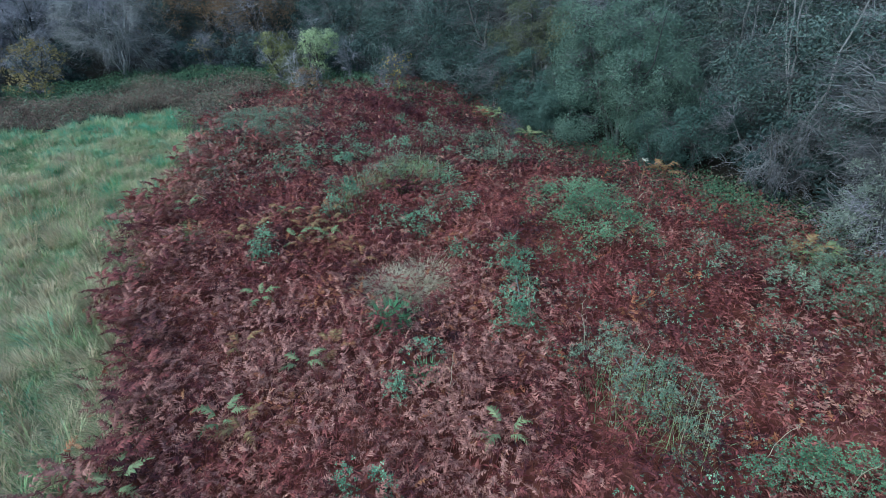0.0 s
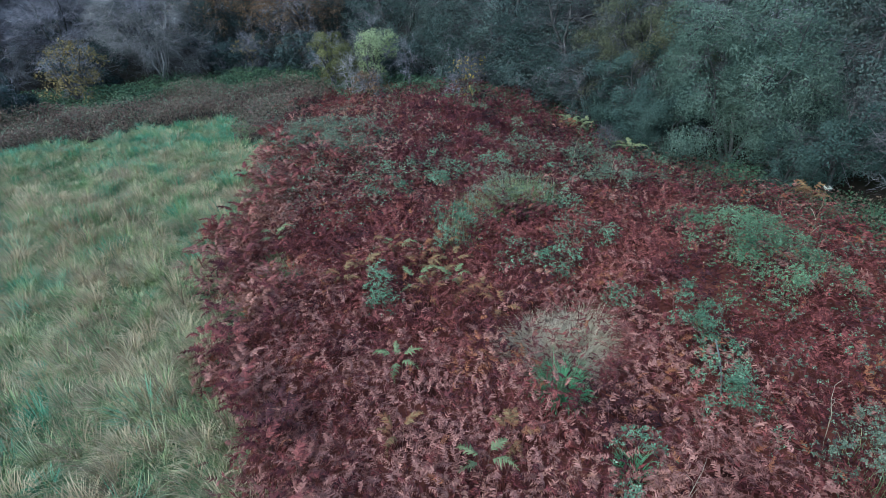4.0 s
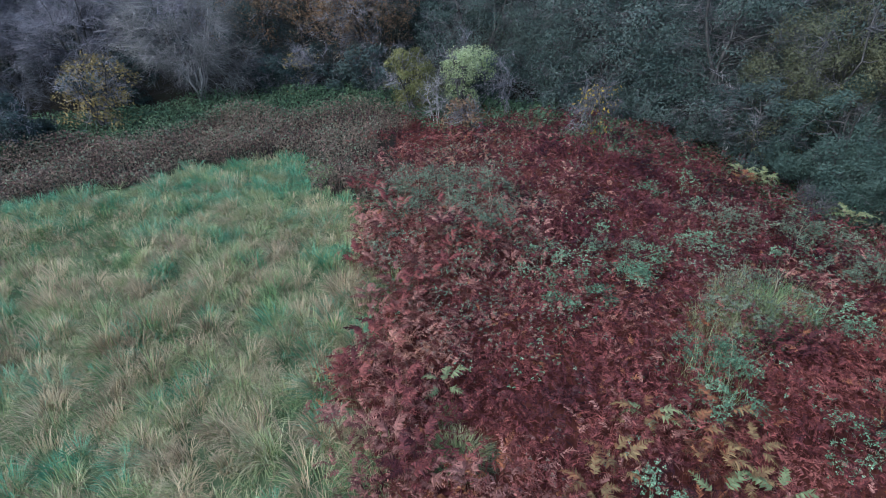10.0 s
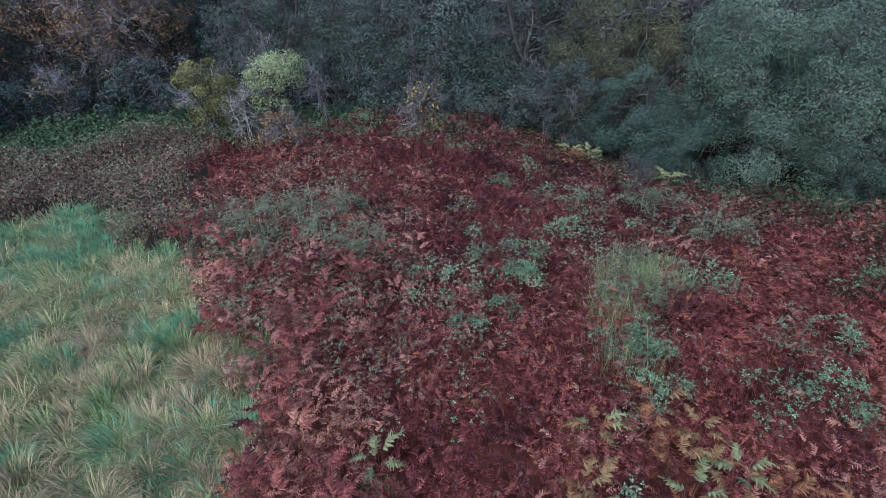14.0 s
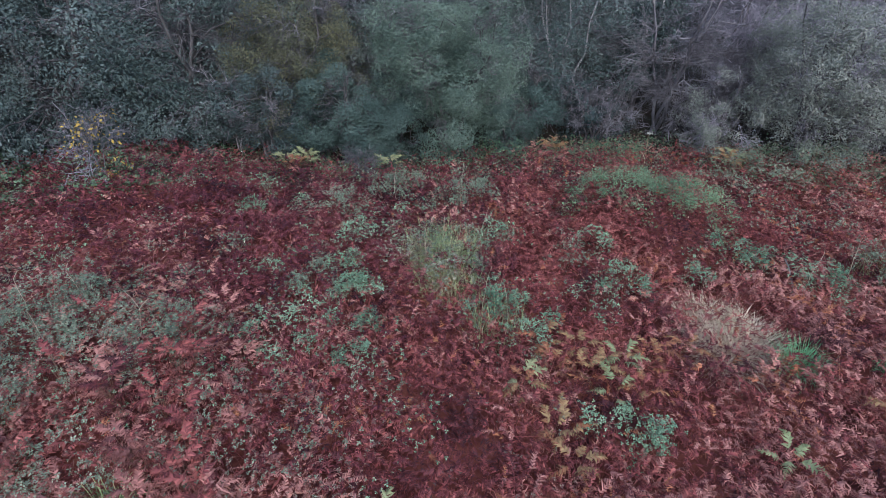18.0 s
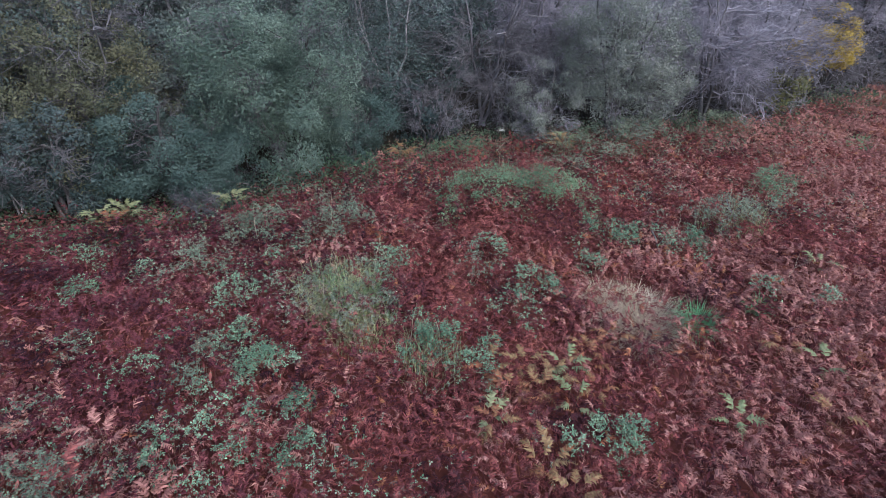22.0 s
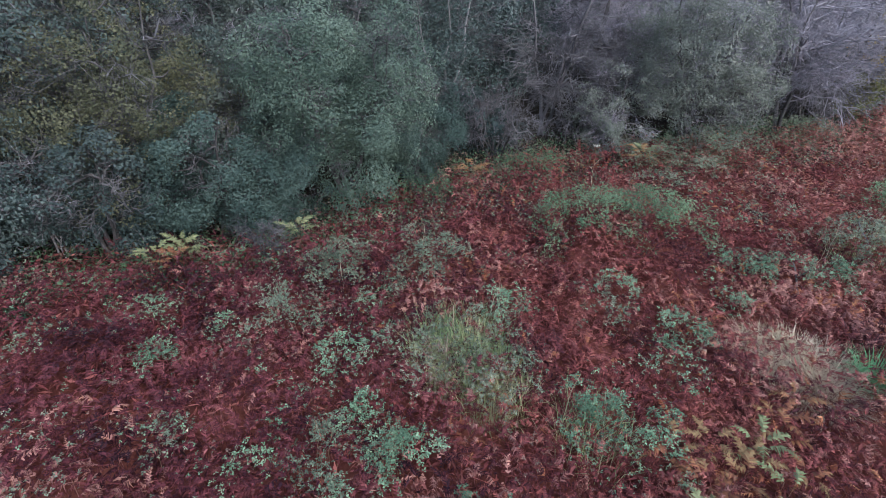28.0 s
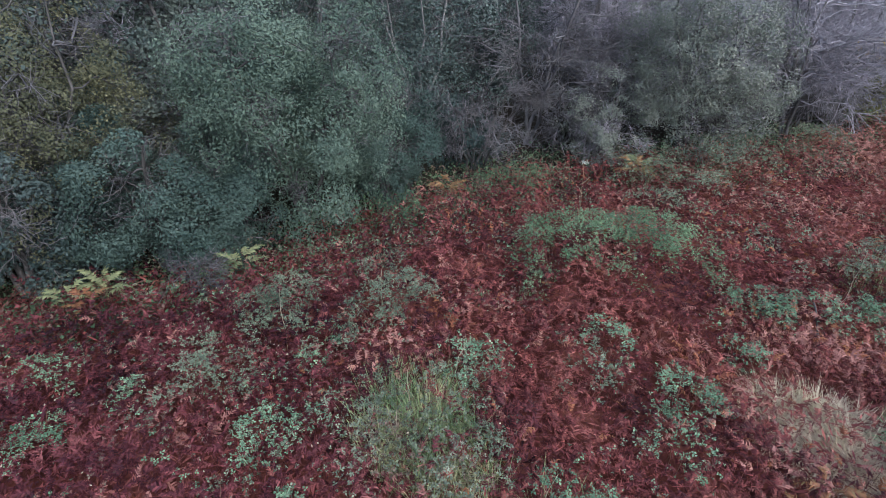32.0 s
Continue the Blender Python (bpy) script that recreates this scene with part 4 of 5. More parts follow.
for x, y, kind, turn, size in ((21, 9, bare_a, 70, 1.2), (22, 14.5, bare_a, 200, 1.2), (22, -0.5, bare_a, 10, 1.1), (22.5, -7, bare_a, 120, 1.1), (26, -3, bare_a, 240, 1.2), (26, 5, bare_a, 80, 1.3), (21.5, 24, dark_b, 190, 1.2), (17.5, 31, dark_a, 50, 1.2), (26, 19, bare_b, 330, 1.2), (24.5, -13, bare_a, 30, 1.0), (29, -12, dark_a, 80, 1.2), (13, 37, dark_a, 280, 1.3)):
    again(kind, x, y, turn, size * 1.3)

# ---- far woods: one mass of leaf and twig behind the last trunks ----
n = 46000
ang = R.uniform(-1.15, 3.35, n)
rad = 44 + 9 * R.uniform(0, 1, n) ** 0.7 + 2.5 * np.sin(ang * 17)
fx, fy = -4 + rad * np.cos(ang) * 0.86, 12 + rad * np.sin(ang) * 0.98
fz = soil(fx, fy) + R.uniform(0, 1, n) * (8.5 + 2 * np.sin(ang * 31))
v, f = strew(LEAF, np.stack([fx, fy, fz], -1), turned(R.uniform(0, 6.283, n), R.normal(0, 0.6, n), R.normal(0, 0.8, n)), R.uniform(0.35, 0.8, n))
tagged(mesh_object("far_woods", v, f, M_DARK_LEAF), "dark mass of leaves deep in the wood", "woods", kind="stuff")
n = 34000
k = R.integers(0, len(fx), n)
st = np.stack([fx, fy, fz], -1)[k]
v, f = twigs(st, st + R.normal(0, 0.9, (n, 3)) + (0, 0, 0.5), 0.02)
tagged(mesh_object("far_branches", v, f, M_TWIG), "tangle of grey branches deep in the wood", "woods", kind="stuff")

# ---- bracken ----


def bracken_here(x, y):
    return (in_wood(x, y) < 0.3) & (in_field(x, y) < R.normal(0.1, 0.25, np.shape(x))) & ~((x < -9.3) & (y > 24.2) & (x + 0.5 * (y - 24) < -8 + 1.2 * np.sin(2 * y))) & (y < 33.5 + 0.3 * x.clip(-12, 0)) & (R.uniform(0, 1, np.shape(x)) > patch_cover(x, y)) & (R.uniform(0, 1, np.shape(x)) > 0.8 * smooth(-2.4, -0.1, in_wood(x, y)) * (x > 1.5))


def paleness(x, y):
    d = -in_field(x, y)
    p = 0.09 + 0.82 * smooth(2.6, 0.4, d) * smooth(30, 26, y)
    p = np.maximum(p, 0.9 * np.exp(-((x + 7.8) ** 2 / 7 + (y - 23) ** 2 / 22)))
    p = np.maximum(p, 0.5 * smooth(4.5, 7.5, x) * smooth(12, 6.5, y))
    p = np.maximum(p, 1.05 * np.exp(-((x - 0.2) ** 2 / 4.5 + (y - 6.9) ** 2 / 9)))
    p = np.maximum(p, 0.8 * np.exp(-((x - 0.2) ** 2 / 6 + (y - 10.3) ** 2 / 4)))
    p = np.maximum(p, 1.0 * smooth(0.5, 4.5, x) * smooth(5.5, 3.0, y))
    p = np.maximum(p, 0.64 * smooth(14.0, 10.5, y) * smooth(3.5, -1, x))
    return (p + 0.22 * ripple(x, y, 1.1, 4)) * (1 - 0.8 * smooth(19.5, 23, y) * smooth(-3.5, -0.5, x))


def bracken(name, x0, x1, y0, y1, per_m2, keep, templates, long):
    x, y = strew_points(x0, x1, y0, y1, per_m2, lambda a, b: bracken_here(a, b) & keep(a, b))
    n = len(x)
    hill = 0.5 + 0.3 * ripple(x, y, 2.3, 3) + 0.2 * ripple(x, y, 4.9, 7)
    z = soil(x, y) + 0.12 + 0.34 * R.uniform(0, 1, n) ** 0.7 + 0.50 * hill * R.uniform(0.5, 1, n)
    yaw = 2.4 * ripple(x, y, 0.9, 5) + R.normal(0, 1.7, n) + 4.2
    size = long * R.uniform(0.65, 1.25, n)
    rot = turned(yaw, R.normal(0.34, 0.38, n), R.normal(0, 0.45, n))
    pale = R.uniform(0, 1, n) < paleness(x, y)
    pts = np.stack([x, y, z], -1)
    deep = ~pale & (R.uniform(0, 1, n) < 0.85 * smooth(16.0, 19.5, y) * smooth(-8.5, -5.5, x) + 0.15 * smooth(20, 23, y))
    glow = (R.uniform(0, 1, n) < 0.02 + 0.2 * smooth(0.55, 0.8, ripple(x, y, 1.6, 11)) * smooth(24, 18, y)) & ~deep
    pale, deep = pale & ~glow, deep & ~glow
    for sel, mat, label in ((glow, M_BRACKEN_ORANGE, "freshly dead bracken fronds in rusty orange"), (~pale & ~deep & ~glow, M_BRACKEN, "dead bracken fronds in dark red and russet"), (deep, M_BRACKEN_DEEP, "dead bracken fronds in deep wine red"), (pale, M_BRACKEN_PALE, "dead bracken fronds faded to pinkish brown")):
        if not sel.any():
            continue
        v, f = strew(templates, pts[sel], rot[sel], size[sel])
        # stalks below every third frond
        s = pts[sel][::3]
        foot = s + R.normal(0, 0.12, s.shape)
        foot[:, 2] = soil(foot[:, 0], foot[:, 1]) - 0.03
        v, f = joined((v, f), twigs(foot, s, 0.006))
        tagged(mesh_object(name, v, f, mat), label, "bracken", kind="stuff")


def near_part(x, y):
    return (np.hypot(x + 4, (y - 12.5) * 0.9) < 9.2) | (np.hypot(x + 3, y - 19.5) < 6.5)


bracken("bracken", -13, 7, 2, 27, 100, near_part, FRONDS, 0.33)
bracken("bracken", -14, 22, -12, 34, 54, lambda x, y: ~near_part(x, y) & (y > np.minimum(3.2, 14.0 - 0.9 * (x + 10.5))), FRONDS_FAR, 0.36)
bracken("bracken", -7, 14, -12, 4, 12, lambda x, y: y <= np.minimum(3.2, 14.0 - 0.9 * (x + 10.5)), FRONDS_FAR, 0.6)

# broken pinnae and snapped stalks that lie under the standing fronds
x, y = strew_points(-14, 18, -4, 33, 110, lambda a, b: (in_wood(a, b) < 0.5) & (in_field(a, b) < 0.2) & (b > np.minimum(3.2, 14.0 - 0.9 * (a + 10.5))) & ~((a < -9.3) & (b > 24.2)))
n = len(x)
v, f = strew(LEAF, np.stack([x, y, soil(x, y) + R.uniform(0.03, 0.48, n)], -1), turned(R.uniform(0, 6.283, n), R.normal(0, 0.35, n), R.normal(0, 0.6, n)), np.stack([R.uniform(0.10, 0.28, n), R.uniform(0.05, 0.12, n), np.full(n, 0.1)], -1))
s = np.arange(0, n, 7)
a = np.stack([x[s], y[s], soil(x[s], y[s]) + R.uniform(0.05, 0.7, len(s))], -1)
ang = R.uniform(0, 6.283, len(s))
v, f = joined((v, f), twigs(a, a + np.stack([np.cos(ang), np.sin(ang), R.normal(0, 0.35, len(s))], -1) * R.uniform(0.3, 0.7, len(s))[:, None], 0.006))
tagged(mesh_object("bracken_litter", v, f, M_BRACKEN), "broken dead bracken matted under the standing fronds", "bracken", kind="stuff")


def bracken_plant(mat, label, fronds, long, height):
    """One standing plant of dead bracken: fronds that arch out from a few stalks."""
    thing = tagged(new("bracken_plant"), label, "bracken", "bracken plants along the meadow")
    for i in range(fronds):
        a = 6.283 * i / fronds + R.normal(0, 0.3)
        tip = np.array([0.1 * math.cos(a), 0.1 * math.sin(a), height * R.uniform(0.55, 1.1)])
        fr = strew([FRONDS_FINE[R.integers(0, len(FRONDS_FINE))]], tip[None], turned(np.array([a]), np.array([R.uniform(0.1, 0.7)])), np.array([long * R.uniform(0.75, 1.2)]))
        frond = mesh_object("frond", *fr, mat, thing)
        mesh_object("stalk", *tubes([(bowed(np.array([0, 0, -0.04]), tip, 0.0, 4, 0.01), 0.007, 0.004)], 3), M_STEM, frond)
    return thing


kinds = [bracken_plant(M_BRACKEN_PALE, "standing dead bracken plant faded to pinkish brown", 9, 0.43, 0.85), bracken_plant(M_BRACKEN, "standing dead bracken plant in dark russet", 11, 0.46, 0.95), bracken_plant(M_BRACKEN, "standing dead bracken plant in dark russet", 10, 0.42, 0.85), bracken_plant(M_BRACKEN_PALE, "standing dead bracken plant faded to pinkish brown", 10, 0.42, 0.75)]
spots = []
for (ax, ay), (bx, by) in zip(FIELD_EDGE[2:], FIELD_EDGE[3:19]):
    steps = int(math.hypot(bx - ax, by - ay) / 0.28)
    spots += [(ax + (bx - ax) * i / steps + R.normal(0.35, 0.35), ay + (by - ay) * i / steps + R.normal(0, 0.15)) for i in range(steps)]
spots += [(-7.2 + R.normal(0, 1.0), 21.0 + R.normal(0, 1.2)) for i in range(22)]
for i, (px, py) in enumerate(spots):
    m = pose(px, py, float(soil(px, py)), 0, 0, R.uniform(0, 360))
    if i < len(kinds):
        kinds[i].matrix_basis = m
    else:
        copy_thing(kinds[R.integers(0, 4)], m).scale = (1, 1, 1)

# ---- meadow grass ----


def meadow(per_m2, x0, x1, y0, y1, keep, wide):
    x, y = strew_points(x0, x1, y0, y1, per_m2, lambda a, b: (in_field(a, b) > R.normal(0, 0.25, len(a))) & keep(a, b))
    blades = 13
    k = np.repeat(np.arange(len(x)), blades)
    n = len(k)
    hx, hy = x[k] + R.normal(0, 0.07, n), y[k] + R.normal(0, 0.07, n)
    tall = (0.20 + 0.10 * ripple(x, y, 2.9, 6) * (R.uniform(0, 1, len(x)) > 0.3) + 0.12 * R.uniform(0, 1, len(x)))[k] * min(1.0, 0.62 + 0.28 / wide)
    yaw = (2.0 * ripple(x, y, 1.2, 8) + R.normal(0, 0.7, len(x)))[k] + R.normal(0, 0.6, n) + 3.6
    v, f = strew(BLADES, np.stack([hx, hy, soil(hx, hy) - 0.02], -1), turned(yaw, R.normal(0, 0.3, n)), np.stack([tall * R.uniform(0.9, 1.7, n), np.full(n, wide), tall * R.uniform(0.8, 1.4, n)], -1))
    straw = np.repeat((R.uniform(0, 1, len(x)) < 0.42 + 0.3 * ripple(x, y, 1.7, 9) + 0.48 * smooth(18, 10, y)), blades)
    tagged(mesh_object("meadow_grass", v, f, M_GRASS_LOW), "rough green meadow grass bent by wind", "grass", kind="stuff")
    s = np.nonzero(straw)[0][::2]
    m = len(s)
    v, f = strew(BLADES, np.stack([hx[s] + R.normal(0, 0.05, m), hy[s] + R.normal(0, 0.05, m), soil(hx[s], hy[s]) - 0.02], -1), turned(yaw[s] + R.normal(0, 0.4, m), R.normal(0, 0.3, m)), np.stack([tall[s] * R.uniform(0.9, 1.7, m), np.full(m, wide), tall[s] * R.uniform(0.8, 1.4, m)], -1))
    tagged(mesh_object("dry_grass", v, f, M_STRAW_DULL), "dry straw-coloured blades in the meadow", "grass", kind="stuff")


def near_meadow(x, y):
    return (np.hypot(x + 10, y - 13) < 8.5) | ((x > -13) & (y < 16))


meadow(30, -21, -4, 3, 22, near_meadow, 0.7)
meadow(20, -30, -9, 8, 31, lambda x, y: ~near_meadow(x, y) & (y > 9 - 0.6 * (x + 9)), 1.1)
meadow(4, -40, -5, -12, 24, lambda x, y: ~near_meadow(x, y) & (y <= 9 - 0.6 * (x + 9)), 3.0)

# tussocks of the meadow, in four tints
tx, ty = strew_points(-30, -4, 4, 31, 4.2, lambda a, b: (in_field(a, b) > 0.15) & (b > 3.5 - 0.6 * (a + 9)))
tint = (1.9 + 0.7 * ripple(tx, ty, 2.3, 3) + R.normal(0, 1.0, len(tx)) - 1.7 * smooth(21, 27, ty) + 0.15 * smooth(17, 9, ty)).round().clip(0, 3)
for shade_no, (mat, label) in enumerate(((M_GRASS_BLUE, "blue-green grass tussocks of the meadow"), (M_GRASS, "green grass tussocks of the meadow"), (M_STRAW_DULL, "bleached straw tussocks of the meadow"), (M_GRASS_BROWN, "brownish withered tussocks of the meadow"))):
    cx0, cy0 = tx[tint == shade_no], ty[tint == shade_no]
    m = len(cx0)
    k = np.repeat(np.arange(m), 64)
    n = len(k)
    rad, tall = R.uniform(0.18, 0.48, m)[k], (R.uniform(0.3, 0.72, m) * (1 - 0.35 * smooth(18, 24, cy0)))[k]
    lean_a, lean = (2.2 * ripple(cx0, cy0, 0.9, 8) + 3.6)[k], 0.5
    a = R.uniform(0, 6.283, n)
    hx, hy = cx0[k] + 0.5 * rad * np.cos(a), cy0[k] + 0.5 * rad * np.sin(a)
    way = np.arctan2(np.sin(a) + lean * np.sin(lean_a), np.cos(a) + lean * np.cos(lean_a)) + R.normal(0, 0.35, n)
    v, f = strew(BLADES_LONG, np.stack([hx, hy, soil(hx, hy) - 0.02], -1), turned(way, R.normal(0, 0.2, n)), np.stack([rad * R.uniform(1.0, 2.2, n), np.full(n, 0.7), tall * R.uniform(0.8, 1.4, n)], -1))
    tagged(mesh_object("meadow_tussocks", v, f, mat), label, "grass", kind="stuff")

# the nearest tussocks stand singly
protos = [lay_tussock(-13.0 - 0.6 * i, 15.0 + 0.8 * i, R.uniform(0.35, 0.5), R.uniform(0.4, 0.55), mat, label, 170) for i, (mat, label) in enumerate(((M_STRAW_DULL, "bleached straw-coloured grass tussock in the meadow"), (M_GRASS, "olive green grass tussock in the meadow"), (M_GRASS_BROWN, "withered brown grass tussock in the meadow"), (M_GRASS_BLUE, "blue-green grass tussock in the meadow"), (M_STRAW_DULL, "bleached straw-coloured grass tussock in the meadow"), (M_GRASS, "olive green grass tussock in the meadow")))]
tx, ty = strew_points(-18, -8, 11, 22, 2.2, lambda a, b: (in_field(a, b) > 0.3) & (b > 9 - 0.6 * (a + 9)) & (np.hypot(a + 8, b - 9) > 3.0))
for px, py in zip(tx[:150], ty[:150]):
    copy_thing(protos[R.integers(0, len(protos))], pose(px, py, float(soil(px, py)), 0, 0, R.uniform(0, 360))).scale = (1, 1, 1)

# ---- brown thicket along the far side of the meadow, nettle bank behind it ----


def weeds(name, keep, box, per_m2, low, high, size, mat, label, category):
    x, y = strew_points(*box, per_m2, keep)
    n = len(x)
    top = low + (high - low) * (0.5 + 0.5 * ripple(x, y, 1.3, 2)) * R.uniform(0.55, 1.05, n)
    z = soil(x, y) + top * R.uniform(0.03, 1, n) ** 0.75
    v, f = strew(LEAF, np.stack([x, y, z], -1), turned(R.uniform(0, 6.283, n), R.normal(0, 0.6, n), R.normal(0, 0.5, n)), np.stack([1.35 * size * R.uniform(0.6, 1.4, n), 1.7 * size * R.uniform(0.7, 1.2, n), np.full(n, size)], -1))
    s = np.arange(0, n, 7)
    foot = np.stack([x[s] + R.normal(0, 0.1, len(s)), y[s] + R.normal(0, 0.1, len(s)), soil(x[s], y[s]) - 0.03], -1)
    v, f = joined((v, f), twigs(foot, np.stack([x[s], y[s], z[s] + 0.1], -1), 0.008))
    tagged(mesh_object(name, v, f, mat), label, category, kind="stuff")


def band(x, y):
    return (in_field(x, y) < 0.15) & (x < -9.5 + 0.8 * np.sin(y)) & ((y > 24) | (x < -16)) & (in_wood(x, y) < -3.0 + 0.8 * np.sin(x))


weeds("bramble_thicket", band, (-34, -8, 19, 38), 270, 0.4, 1.15, 0.075, M_THICKET, "brown and olive bramble thicket past its season", "thicket")
weeds("bramble_thicket", band, (-34, -8, 19, 38), 55, 0.55, 1.25, 0.07, M_BRAMBLE_DULL, "dull green bramble leaves on a brown thicket", "thicket")


def bank(x, y):
    return (in_wood(x, y) > -3.4 + 0.8 * np.sin(x)) & (in_wood(x, y) < 1.2) & (x < 1.5)


weeds("nettle_bank", bank, (-30, 2, 27, 40), 190, 0.35, 0.85, 0.095, M_NETTLE, "dark green nettles along the foot of the wood", "weeds")


def shade(x, y):
    return (np.abs(in_wood(x, y) + 0.2) < R.uniform(1.2, 2.6, np.shape(x))) & (x > 1)


weeds("shade_weeds", shade, (0, 22, -9, 32), 120, 0.2, 0.65, 0.08, M_NETTLE, "sparse dark weeds in the shade of the trees", "weeds")
weeds("shade_weeds", shade, (0, 22, -9, 32), 70, 0.2, 0.6, 0.08, M_THICKET, "withered brown weeds in the shade of the trees", "weeds")

# ---- loose sprays of bramble leaf threading through the bracken ----


def leaf_sprays(mat, label, seed, share, size):
    def keep(a, b):
        lush = 0.5 + 0.45 * np.exp(-((a + 8) ** 2 / 7 + (b - 23.5) ** 2 / 18)) + 0.35 * ripple(a, b, 1.15, seed) + 0.3 * ripple(a, b, 3.1, seed + 2)
        return (in_wood(a, b) < 0.2) & (in_field(a, b) < -0.1) & (R.uniform(0, 1, len(a)) < share * smooth(0.45, 1.0, lush) * np.maximum(smooth(13, 17, b), smooth(1.5, 4.5, a))) & ~((a < -9.3) & (b > 24.2)) & (b > np.minimum(3.2, 14.0 - 0.9 * (a + 10.5)))
    x, y = strew_points(-13, 13, 0, 32, 10, keep)
    k = np.repeat(np.arange(len(x)), 14)
    n = len(k)
    ang, run = R.uniform(0, 6.283, len(x))[k], R.uniform(-0.5, 0.5, n)
    lx, ly = x[k] + run * np.cos(ang) + R.normal(0, 0.06, n), y[k] + run * np.sin(ang) + R.normal(0, 0.06, n)
    hill = 0.5 + 0.3 * ripple(lx, ly, 2.3, 3) + 0.2 * ripple(lx, ly, 4.9, 7)
    z = soil(lx, ly) + 0.50 + 0.50 * hill + R.normal(0.08, 0.1, n)
    v, f = strew(TRIFOLIATE, np.stack([lx, ly, z], -1), turned(R.uniform(0, 6.283, n), R.normal(0, 0.45, n), R.normal(0, 0.4, n)), size * R.uniform(0.6, 1.4, n))
    tagged(mesh_object("bramble_sprays", v, f, mat), label, "bramble", kind="stuff")


leaf_sprays(M_BRAMBLE_DULL, "thin sprays of dull green bramble leaf among dead bracken", 5, 0.75, 0.065)
leaf_sprays(M_BRAMBLE, "thin sprays of pale green bramble leaf among dead bracken", 9, 0.3, 0.065)
leaf_sprays(M_THICKET, "thin sprays of withered brown bramble leaf", 13, 0.4, 0.06)

# ---- single things ----


def dead_umbel(x, y, height):
    thing = tagged(new("hogweed_stalk"), "tall dead hogweed stalk with a pale flower head", "plant")
    zc = float(soil(x, y))
    thing.location = (x, y, zc)
    top = np.array([0.12, 0.1, height])
    v, f = tubes([(bowed(np.array([0, 0, -0.03]), top, 0, 7, 0.02), 0.012, 0.007)], 6)
    mesh_object("stalk", v, f, M_STEM, thing)
    for i, h in enumerate((0.45, 0.62, 0.75)):
        a = 2.1 * i
        p = top * h
        v, f = tubes([(bowed(p, p + np.array([0.22 * math.cos(a), 0.22 * math.sin(a), 0.25]), 0.03, 4, 0.01), 0.008, 0.005)], 4)
        mesh_object("side_stalk", v, f, M_STRAW, thing)
    rays, n = [], 14
    for i in range(n):
        a = 6.283 * i / n
        rays.append((bowed(top, top + np.array([0.06 * math.cos(a), 0.06 * math.sin(a), 0.04 + 0.02 * math.sin(3 * a)]), 0.01, 3, 0.004), 0.004, 0.003))
    v, f = tubes(rays, 3)
    heads = np.array([r[0][-1] for r in rays])
    k = np.repeat(np.arange(n), 10)
    hv, hf = strew(LEAF, heads[k] + R.normal(0, 0.018, (len(k), 3)), turned(R.uniform(0, 6.283, len(k)), R.normal(0, 0.4, len(k))), R.uniform(0.018, 0.03, len(k)))
    mesh_object("flower_head", *joined((v, f), (hv, hf)), M_UMBEL, thing, "pale dry flower head")


dead_umbel(5.8, 14.0, 2.1)


def fallen_stick(x, y, length, turn, rise):
    thing = tagged(new("dead_stick"), "broken dead stick leaning out of bramble", "stick")
    z = float(soil(x, y)) + 0.7
    thing.location = (x, y, z)
    a = radians(turn)
    v, f = tubes([(bowed(np.array([0.0, 0, -0.75]), np.array([length * math.cos(a), length * math.sin(a), rise]), 0.03, 6, 0.015), 0.028, 0.015)], 6)
    mesh_object("stem", v, f, M_TWIG_PALE, thing)
    v, f = tubes([(bowed(np.array([length * 0.5 * math.cos(a), length * 0.5 * math.sin(a), rise * 0.5 - 0.3]), np.array([length * 0.6 * math.cos(a + 0.7), length * 0.6 * math.sin(a + 0.7), rise * 0.8]), 0.02, 4, 0.01), 0.012, 0.006)], 4)
    mesh_object("side_twig", v, f, M_TWIG_PALE, thing)


fallen_stick(3.1, 7.0, 0.8, 40, 0.35)
fallen_stick(1.9, 9.7, 0.6, 100, 0.3)


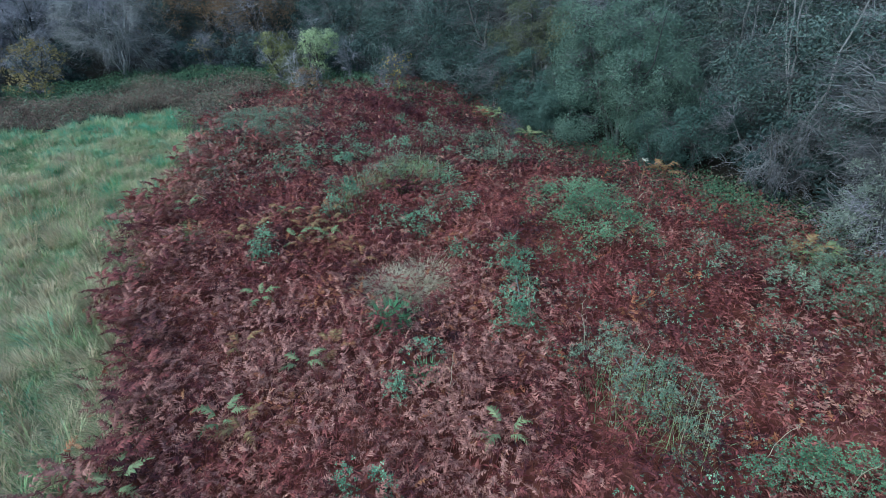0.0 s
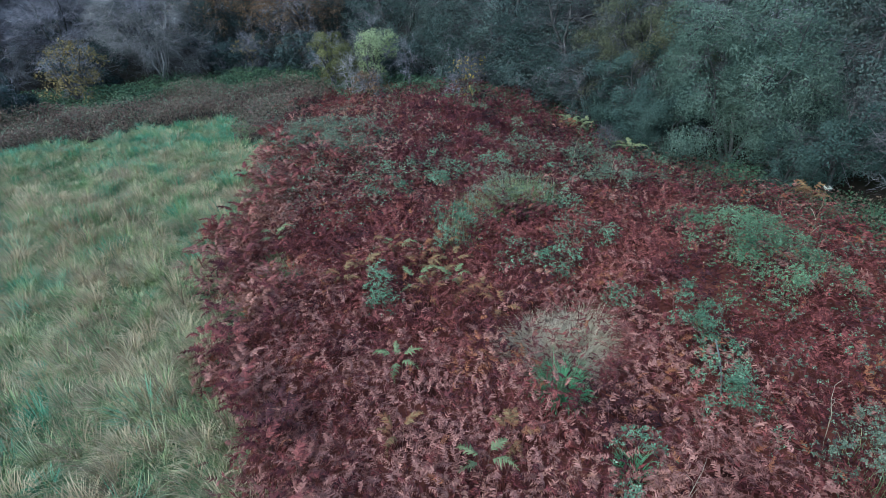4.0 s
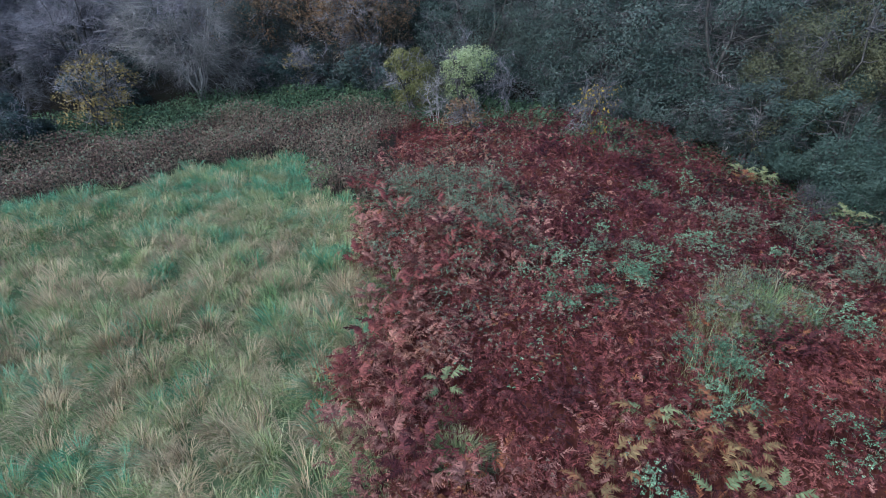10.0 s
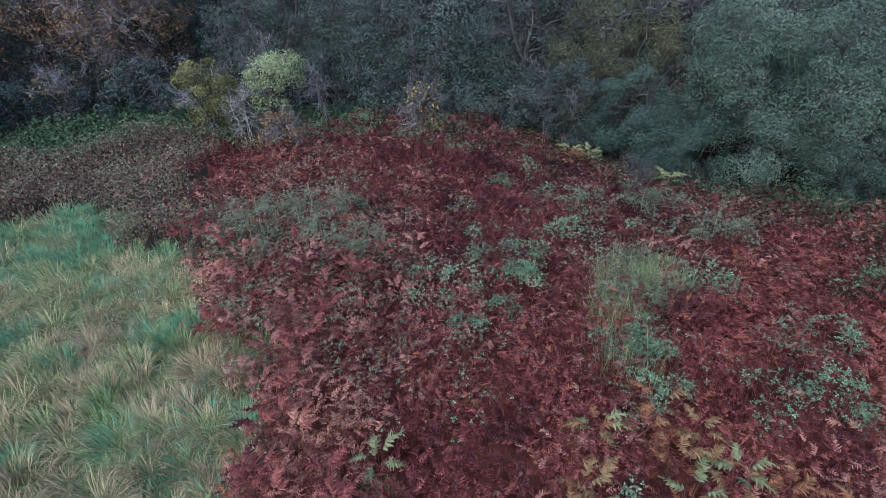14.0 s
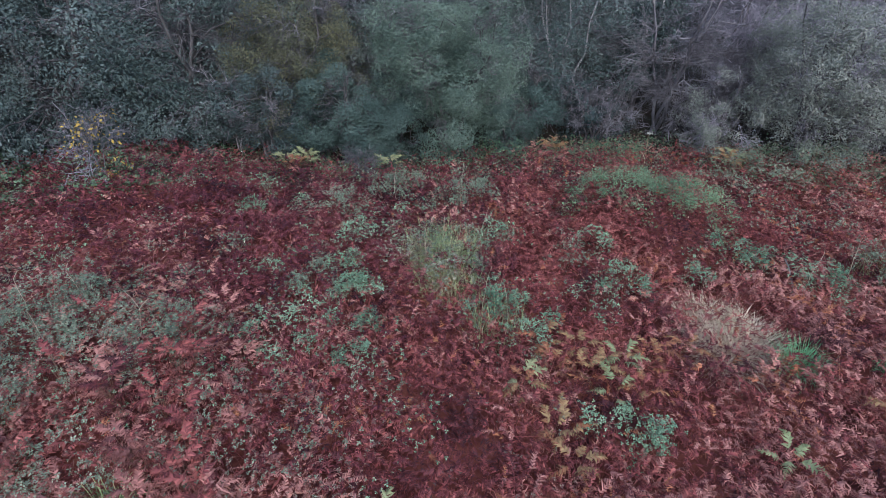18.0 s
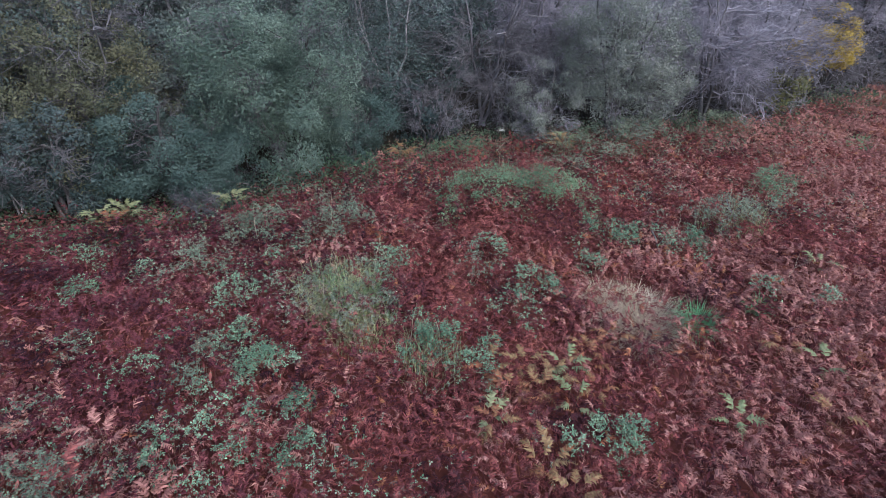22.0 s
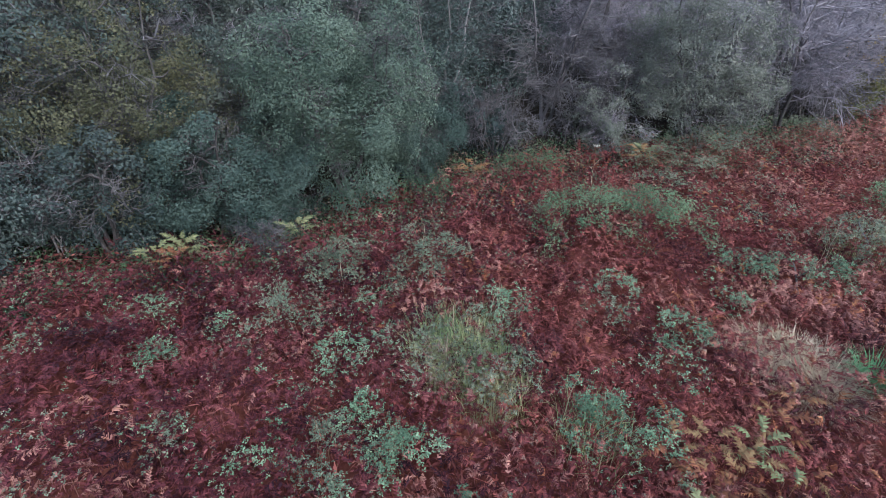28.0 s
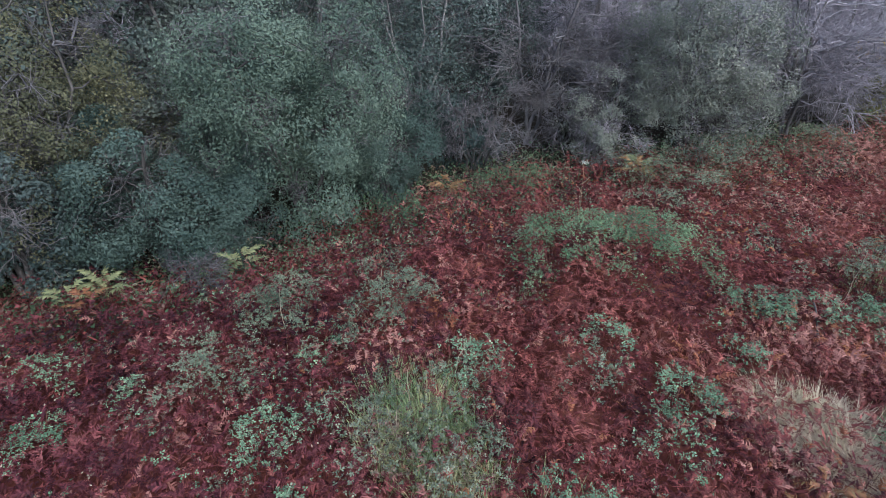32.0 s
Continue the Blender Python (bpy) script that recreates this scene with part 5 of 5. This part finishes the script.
def dead_stalk(x, y, height):
    """A withered willowherb stem with a few bare side shoots."""
    thing = tagged(new("dead_stalk"), "thin withered stalk standing above bramble and bracken", "stalk", "withered stalks")
    thing.location = (x, y, float(soil(x, y)))
    top = np.array([R.normal(0, 0.15), R.normal(0, 0.15), height])
    stem = bowed(np.array([0, 0, -0.04]), top, 0, 6, 0.02)
    mesh_object("stem", *tubes([(stem, 0.009, 0.004)], 4), M_STRAW, thing)
    for i in range(4):
        p = stem[2 + i % 4]
        mesh_object("side_shoot", *tubes([(bowed(p, p + np.array([R.normal(0, 0.1), R.normal(0, 0.1), R.uniform(0.1, 0.25)]), 0.02, 4, 0.01), 0.005, 0.002)], 3), M_STRAW, thing)


for x, y, h in ((3.5, 7.3, 1.3), (3.0, 8.5, 1.4), (2.0, 9.6, 1.3), (4.3, 6.6, 1.4), (0.1, 7.4, 1.2), (-0.5, 18.2, 1.2), (0.3, 17.6, 1.3), (-1.2, 18.4, 1.3), (-2.6, 15.7, 1.4), (5.0, 5.6, 1.3), (6.0, 5.1, 1.3), (3.9, 6.0, 1.5)):
    dead_stalk(x, y, h)
for x, y, h in ((-7.5, 23.2, 1.4), (-8.5, 24.1, 1.4), (-7.0, 24.6, 1.5), (-6.5, 22.1, 1.3), (-8.9, 22.6, 1.3), (-6.2, 23.8, 1.4), (2.4, 18.9, 1.5), (1.6, 20.8, 1.4), (-2.4, 16.5, 1.4), (-12.5, 17.0, 0.8), (-14.2, 18.6, 0.9), (-11.2, 15.8, 0.8)):
    dead_stalk(x, y, h)

# fallen leaves caught on the bracken under the trees
x, y = strew_points(-4, 9, 12, 27, 1.3, lambda a, b: (in_wood(a, b) < 0) & (in_wood(a, b) > -8.5) & bracken_here(a, b))
n = len(x)
v, f = strew(LEAF, np.stack([x, y, soil(x, y) + R.uniform(0.75, 0.95, n)], -1), turned(R.uniform(0, 6.283, n), R.normal(0, 0.4, n), R.normal(0, 0.4, n)), R.uniform(0.035, 0.06, n))
tagged(mesh_object("fallen_leaves", v, f, M_STRAW), "pale fallen leaves caught on the dead bracken", "leaves", kind="stuff")
